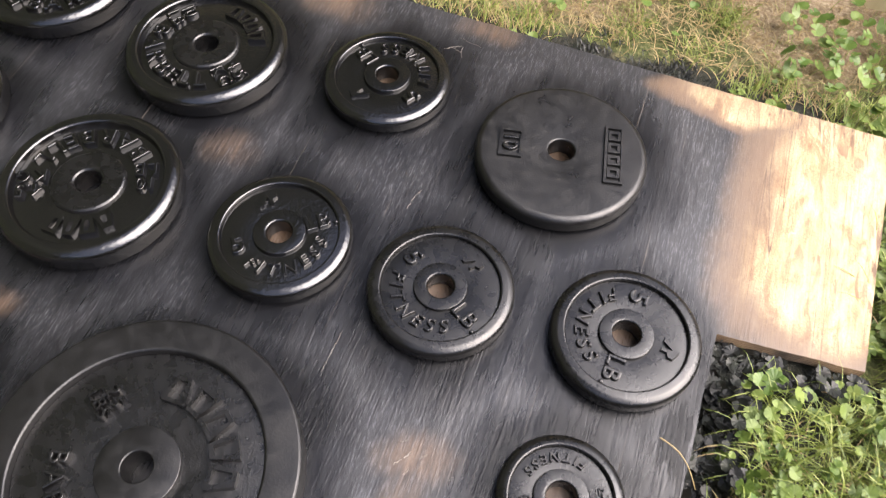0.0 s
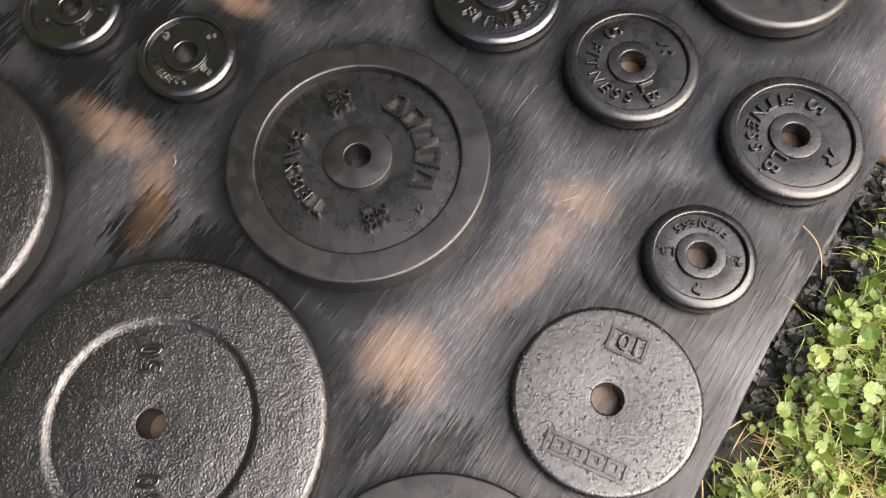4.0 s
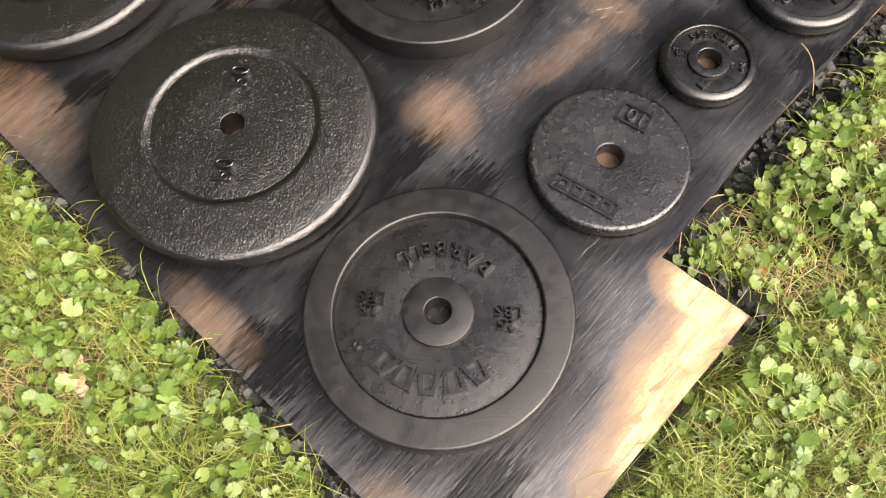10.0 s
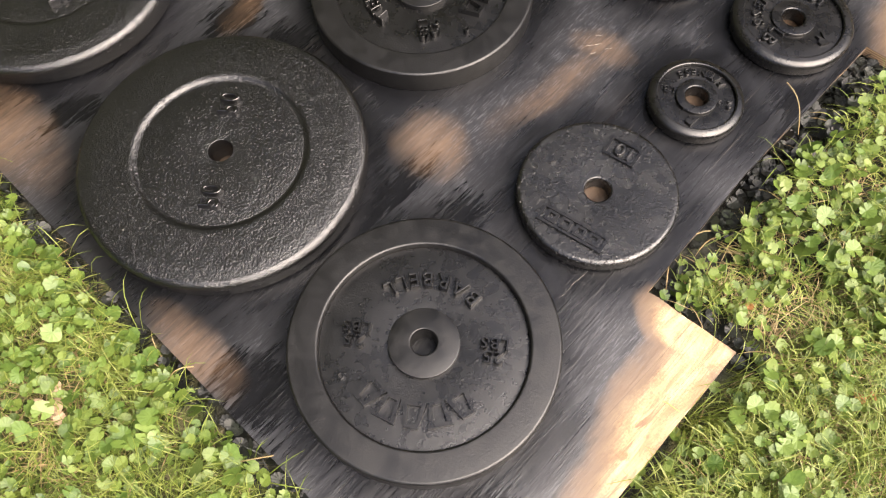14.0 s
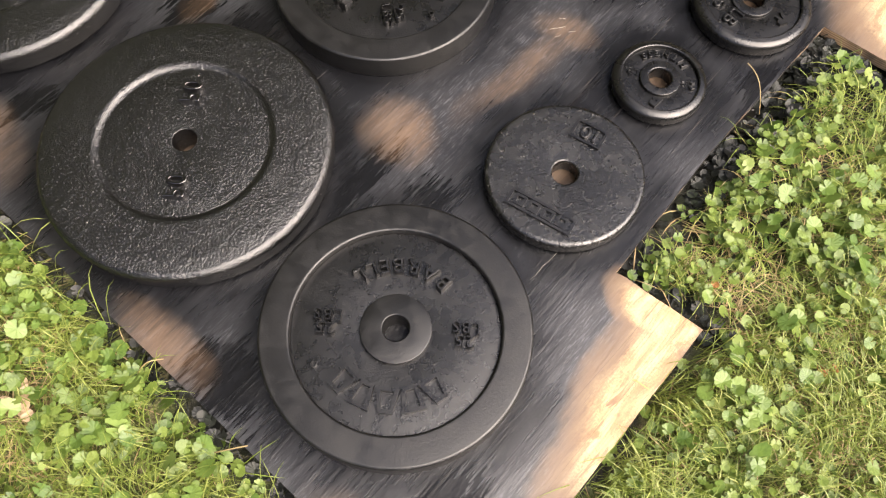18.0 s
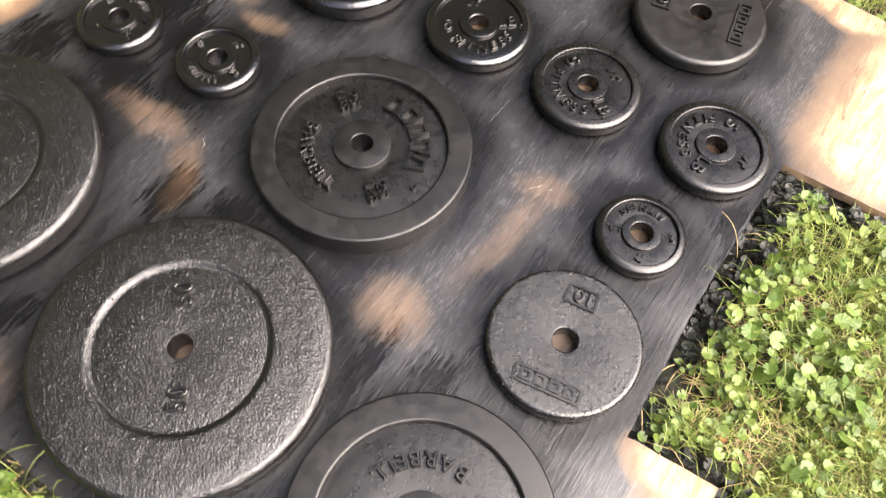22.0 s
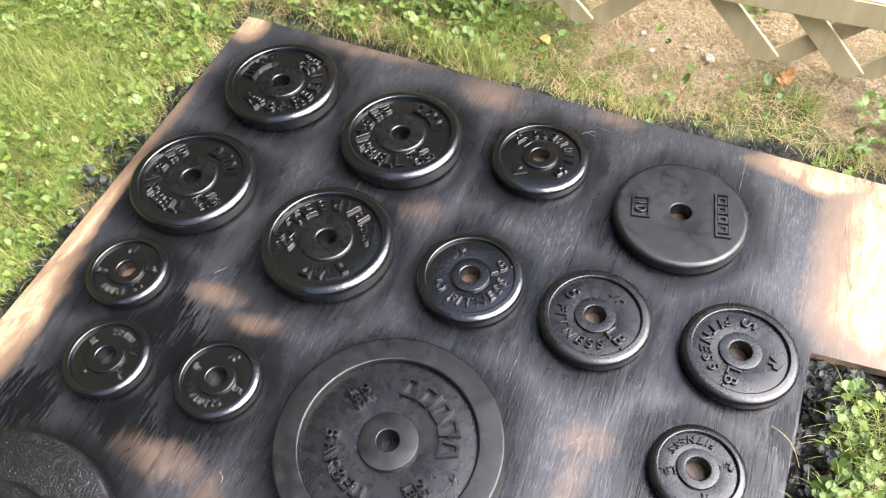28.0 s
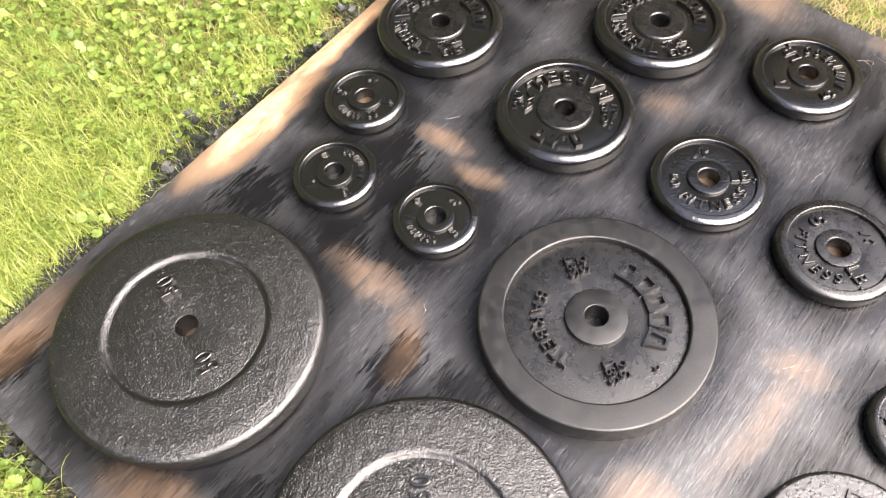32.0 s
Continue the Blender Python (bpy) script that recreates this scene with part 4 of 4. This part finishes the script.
def lawn():
    p, d, rng = scatter(380000, 11)
    thin = bald(p)
    keep = rng.uniform(0, 1, len(p)) < np.clip(0.46 - 0.40 * field(p, 8, 4) + 0.45 * field(p, 75, 21) - 0.9 * thin - 0.05 * ((p[:, 1] < 0.11) & (p[:, 0] > 0.42) & (p[:, 0] < 0.87)) - 0.45 * ((p[:, 0] > 1.25) & (p[:, 1] < 0.66)) - 0.5 * np.clip(1.4 - np.hypot((p[:, 0] + 0.15) / 0.07, (p[:, 1] - 0.52) / 0.07), 0, 1), 0.02, 1)
    p, d = p[keep], d[keep]
    black = sprayed(p, d, rng)
    blades("lawn_grass", p[~black], rng, 0.056, 0.0014, 0.038, grass_green, "short bright green lawn grass", "grass")
    blades("sprayed_grass", p[black], rng, 0.028, 0.0022, 0.012, sooty_green, "lawn grass blackened by spray along the board", "grass")
    p, d, rng = scatter(110000, 12)
    keep = rng.uniform(0, 1, len(p)) < np.clip(0.22 + 0.4 * field(p, 7, 3) + 0.35 * field(p, 60, 31) + 0.75 * (p[:, 0] > 1.22) + 0.8 * np.clip(1.4 - np.hypot((p[:, 0] + 0.15) / 0.07, (p[:, 1] - 0.52) / 0.07), 0, 1) - 0.55 * bald(p), 0.04, 1)
    keep &= ~sprayed(p, d, rng)
    blades("dry_grass", p[keep], rng, 0.050, 0.0017, 0.018, straw, "dead straw-coloured grass lying flat", "grass")
    p, d, rng = scatter(150000, 13)
    patch = np.clip(0.55 + 0.75 * field(p, 8, 4) + 0.30 * (p[:, 1] > 1.15) + 0.9 * np.clip(1.4 - np.hypot((p[:, 0] - 1.42) / 0.10, (p[:, 1] - 0.80) / 0.16), 0, 1) - 0.55 * (p[:, 0] > 1.24) - 0.9 * bald(p) + 0.3 * ((p[:, 0] < 0.9) & (p[:, 1] < 0.15) & (d < 0.12)) + 0.35 * ((p[:, 0] < 0) & (d < 0.14)) + 1.0 * ((p[:, 0] > 0.40) & (p[:, 0] < 0.88) & (p[:, 1] < 0.13) & (d < 0.055)), 0.015, 1)
    keep = rng.uniform(0, 1, len(p)) < patch * np.where(d > 0.5, 0.32, 0.44) * np.clip(0.75 + 0.8 * field(p, 55, 41), 0.1, 1.6)
    p, d = p[keep], d[keep]
    black = sprayed(p, d, rng)
    leaves("clover", p[~black], rng, 0.0068, 0.040, clover_green, "low round clover and ground ivy leaves", "clover")
    q = p[black & (p[:, 0] < 1.22)]
    p, d, rng = scatter(60000, 17)
    clump = np.clip(1.5 - np.hypot((p[:, 0] - 1.42) / 0.09, (p[:, 1] - 0.80) / 0.15), 0, 1)
    clump = np.maximum(clump, 1.6 * ((p[:, 1] < 0.10) & (p[:, 0] > 0.30) & (d > 0.03) & (d < 0.20)) * np.clip(0.6 + 0.7 * field(p, 22, 51), 0, 1))
    clump = np.maximum(clump, 0.45 * (p[:, 1] > 1.22) * np.clip(field(p, 13, 52), 0, 1))
    clump = np.maximum(clump, 1.3 * ((p[:, 0] < -0.005) & (d < 0.17)) * np.clip(0.55 + field(p, 15, 53), 0, 1))
    clump = np.maximum(clump, 0.05 * ((p[:, 0] > 1.26) & (d < 0.16)) * (1 - bald(p)))
    keep = (rng.uniform(0, 1, len(p)) < clump * 0.22) & ~sprayed(p, d, rng)
    leaves("ground_ivy", p[keep], rng, 0.0092, 0.046, ivy_green, "larger round ground ivy leaves in clumps", "ground ivy")
    p, d, rng = scatter(90000, 19)
    keep = (p[:, 1] < 0.14) & (p[:, 0] > 0.40) & (p[:, 0] < 0.88) & (d < 0.050) & (rng.uniform(0, 1, len(p)) < 0.12)
    q = np.concatenate([q, p[keep & sprayed(p, d, rng)]])
    leaves("sprayed_clover", q, rng, 0.0078, 0.034, sooty_green, "clover leaves blackened by spray beside the board", "clover")

    rng = np.random.default_rng(23)
    p = rng.uniform((-3.2, -3.2), (4.4, 4.4), (94000, 2))
    d = edge_distance(p)
    p = p[(d > 0.40) & ((d > 0.85) | (p[:, 1] > 1.30 + 1.5 * np.maximum(p[:, 0] + 0.1, 0)) | (p[:, 0] < -0.4) | (p[:, 1] < -0.35)) & ((p[:, 0] < 1.46) | (p[:, 0] > 2.6))
          & (rng.uniform(0, 1, len(p)) < np.clip((3.9 - np.hypot(p[:, 0] - 0.6, p[:, 1] - 0.6)) / 1.8, 0, 1))]
    blades("outer_grass", p, rng, 0.085, 0.0060, 0.040, grass_green, "green lawn grass further off", "grass")


lawn()


def dead_leaf(x, y, size, turn, material, label):
    """A curled fallen leaf with a midrib fold."""
    bm = bmesh.new()
    rows = []
    for k in range(9):
        t = k / 8
        w = size * 0.42 * math.sin(math.pi * min(1, t * 0.94 + 0.05)) ** 0.8 * (1 - 0.25 * t)
        z = 0.006 + 0.005 * math.sin(t * 3.0) + 0.003 * noise.noise((t * 4, x * 9, y * 9))
        rows.append([bm.verts.new((size * (t - 0.5), s * w, z + abs(s) * w * 0.30)) for s in (-1, -0.5, 0, 0.5, 1)])
    for a, b in zip(rows, rows[1:]):
        for i in range(4):
            bm.faces.new((a[i], b[i], b[i + 1], a[i + 1]))
    me = bpy.data.meshes.new("dead_leaf")
    bm.to_mesh(me)
    bm.free()
    me.materials.append(material)
    ob = new("dead_leaf", me)
    ob.matrix_world = pose(x, y, -0.012, 0, 0, turn)
    return tagged(ob, label, "leaf", "fallen leaves on the lawn")


yellow_leaf = leafy("yellowed_leaf", (0.40, 0.27, 0.06), (0.46, 0.33, 0.10), rough=0.6, through=0.2)
brown_leaf = leafy("brown_leaf", (0.26, 0.11, 0.03), (0.34, 0.17, 0.06), rough=0.7, through=0.1)
dead_leaf(1.375, 0.646, 0.026, 60, yellow_leaf, "yellowed fallen leaf lying in the clover")
pale_leaf = leafy("pale_dry_leaf", (0.36, 0.24, 0.14), (0.56, 0.43, 0.29), rough=0.7, through=0.1)
for x, y, s, a in ((-0.124, 0.497, 0.026, 30), (-0.138, 0.512, 0.022, 140), (-0.112, 0.514, 0.020, 250), (-0.128, 0.484, 0.018, 80)):
    dead_leaf(x, y, s, a, pale_leaf, "pale pinkish dry leaf crumpled in the grass")
for x, y, s, a in ((0.466, -0.123, 0.018, 50), (0.478, -0.132, 0.013, 140), (0.475, 0.020, 0.012, 10)):
    dead_leaf(x, y, s, a, brown_leaf, "small red-brown dead leaf among the clover")
for x, y, s, a in ((1.411, 0.216, 0.030, 20), (1.425, 0.208, 0.022, 110), (1.400, 0.226, 0.020, 200)):
    dead_leaf(x, y, s, a, brown_leaf, "curled orange-brown dead leaf on thin grass")


def stone(x, y, size, seed):
    bm = bmesh.new()
    bmesh.ops.create_icosphere(bm, subdivisions=3, radius=size)
    for v in bm.verts:
        k = 1 + 0.35 * noise.noise(v.co / size * 1.1 + Vector((seed, 0, 0))) + 0.10 * noise.noise(v.co / size * 4)
        v.co = Vector((v.co.x * k, v.co.y * k * 0.75, v.co.z * k * 0.5))
    me = bpy.data.meshes.new("stone")
    bm.to_mesh(me)
    bm.free()
    n = Nodes("pale_stone")
    n.set(Base_Color=n.mix(n.noise(160, 4), (0.30, 0.24, 0.18), (0.52, 0.46, 0.38)), Roughness=0.85)
    me.materials.append(n.mat)
    ob = new("stone", me)
    ob.matrix_world = pose(x, y, -0.018, 0, 0, seed * 40)
    return tagged(ob, "small pale stone on bald sandy soil", "stone", "stones on the soil")


for i, (x, y, s) in enumerate(((1.437, 0.350, 0.012), (1.455, 0.395, 0.006), (1.425, 0.455, 0.007), (1.470, 0.480, 0.006), (1.40, 0.02, 0.006))):
    stone(x, y, s, i + 1)


def stalk(x0, y0, x1, y1, bow, rise=0.0):
    """A long dry grass stalk lying on the lawn."""
    a, b = Vector((x0, y0, -0.008)), Vector((x1, y1, -0.004 + rise))
    side = (b - a).cross(Vector((0, 0, 1))).normalized()
    verts, faces = [], []
    for k in range(9):
        t = k / 8
        c = a.lerp(b, t) + side * bow * math.sin(math.pi * t) + Vector((0, 0, 0.012 * math.sin(math.pi * t)))
        for i in range(5):
            u = 2 * math.pi * i / 5
            verts.append(c + side * 0.0007 * math.cos(u) + Vector((0, 0, 0.0007 * math.sin(u))))
    for k in range(8):
        faces += [(k * 5 + i, k * 5 + (i + 1) % 5, k * 5 + 5 + (i + 1) % 5, k * 5 + 5 + i) for i in range(5)]
    return tagged(mesh_object("straw_stalk", verts, faces, straw, None, "", True), "long dry straw stalk lying on the lawn", "straw", "straw stalks")


for row in ((1.345, 0.560, 1.450, 0.410, 0.008), (1.31, 0.50, 1.38, 0.42, -0.006), (1.33, 0.33, 1.39, 0.25, 0.004), (0.62, 0.05, 0.70, -0.01, 0.004), (0.05, -0.03, 0.13, -0.06, -0.005),
            (-0.030, 0.312, 0.004, 0.280, 0.002, 0.024), (-0.026, 0.432, 0.007, 0.415, -0.002, 0.018), (0.704, 0.104, 0.726, 0.152, 0.003, 0.036), (0.52, -0.06, 0.60, -0.10, 0.006)):
    stalk(*row)


# ---- behind the board ----
def lattice_panel():
    t = thing("lattice_panel", (1.455, 0.3, -0.02), 0, "weathered wooden garden lattice standing at the lawn's edge", "lattice")
    wood = weathered()

    def strip(foot, way, x, long=0.62):
        bm = bmesh.new()
        bmesh.ops.create_cube(bm, size=1.0)
        bmesh.ops.scale(bm, vec=(0.007, 0.038, long), verts=bm.verts)
        bmesh.ops.translate(bm, vec=(0, 0, long / 2), verts=bm.verts)
        bmesh.ops.rotate(bm, matrix=Matrix.Rotation(radians(-45 * way), 3, "X"), verts=bm.verts)
        bmesh.ops.bevel(bm, geom=bm.edges[:], offset=0.001, segments=1, affect="EDGES")
        bmesh.ops.translate(bm, vec=(x, foot - 0.3, 0.012), verts=bm.verts)
        bmesh.ops.bisect_plane(bm, geom=bm.verts[:] + bm.edges[:] + bm.faces[:], plane_co=(0, 0, 0.012), plane_no=(0, 0, -1), clear_outer=True)
        bmesh.ops.holes_fill(bm, edges=bm.edges[:])
        part("strip", bm, wood, t)

    for foot in (0.86, 0.724, 0.588, 0.25, 0.108, -0.034, -0.17, -0.31):
        strip(foot, 1, -0.004)
        strip(foot - 0.006, -1, 0.004)
    bm = bmesh.new()
    bmesh.ops.create_cube(bm, size=1.0)
    bmesh.ops.scale(bm, vec=(0.020, 1.5, 0.05), verts=bm.verts)
    bmesh.ops.bevel(bm, geom=bm.edges[:], offset=0.003, segments=2, affect="EDGES")
    bmesh.ops.translate(bm, vec=(-0.018, -0.05, 0.155), verts=bm.verts)
    part("rail", bm, wood, t, "pale weathered rail")
    return t


lattice_panel()


# ---- an added leafy wall, out of sight, for the reflections ----
def unseen_trees():
    """Unseen leafy wall added all round: tall and overhanging where the paint must mirror dark, low on the open side.
    """
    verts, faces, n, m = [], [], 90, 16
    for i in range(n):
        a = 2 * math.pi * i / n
        # heights set to block sky from the reflections on one side
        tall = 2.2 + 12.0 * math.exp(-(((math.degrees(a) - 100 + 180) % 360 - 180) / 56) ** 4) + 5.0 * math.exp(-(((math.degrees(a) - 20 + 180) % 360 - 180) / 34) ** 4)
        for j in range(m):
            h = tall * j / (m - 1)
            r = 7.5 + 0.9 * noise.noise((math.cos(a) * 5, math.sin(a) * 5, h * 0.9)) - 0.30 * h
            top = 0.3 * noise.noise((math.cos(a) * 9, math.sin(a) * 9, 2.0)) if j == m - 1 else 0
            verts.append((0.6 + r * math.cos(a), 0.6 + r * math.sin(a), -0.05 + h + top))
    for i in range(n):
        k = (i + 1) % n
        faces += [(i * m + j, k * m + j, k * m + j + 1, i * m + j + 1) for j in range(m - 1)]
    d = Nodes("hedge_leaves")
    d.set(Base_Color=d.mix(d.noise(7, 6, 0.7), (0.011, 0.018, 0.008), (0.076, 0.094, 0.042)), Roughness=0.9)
    return tagged(mesh_object("backdrop", verts, faces, d.mat), "unseen dark leafy wall, added to darken reflections and close the yard", "trees", kind="structure")


unseen_trees()
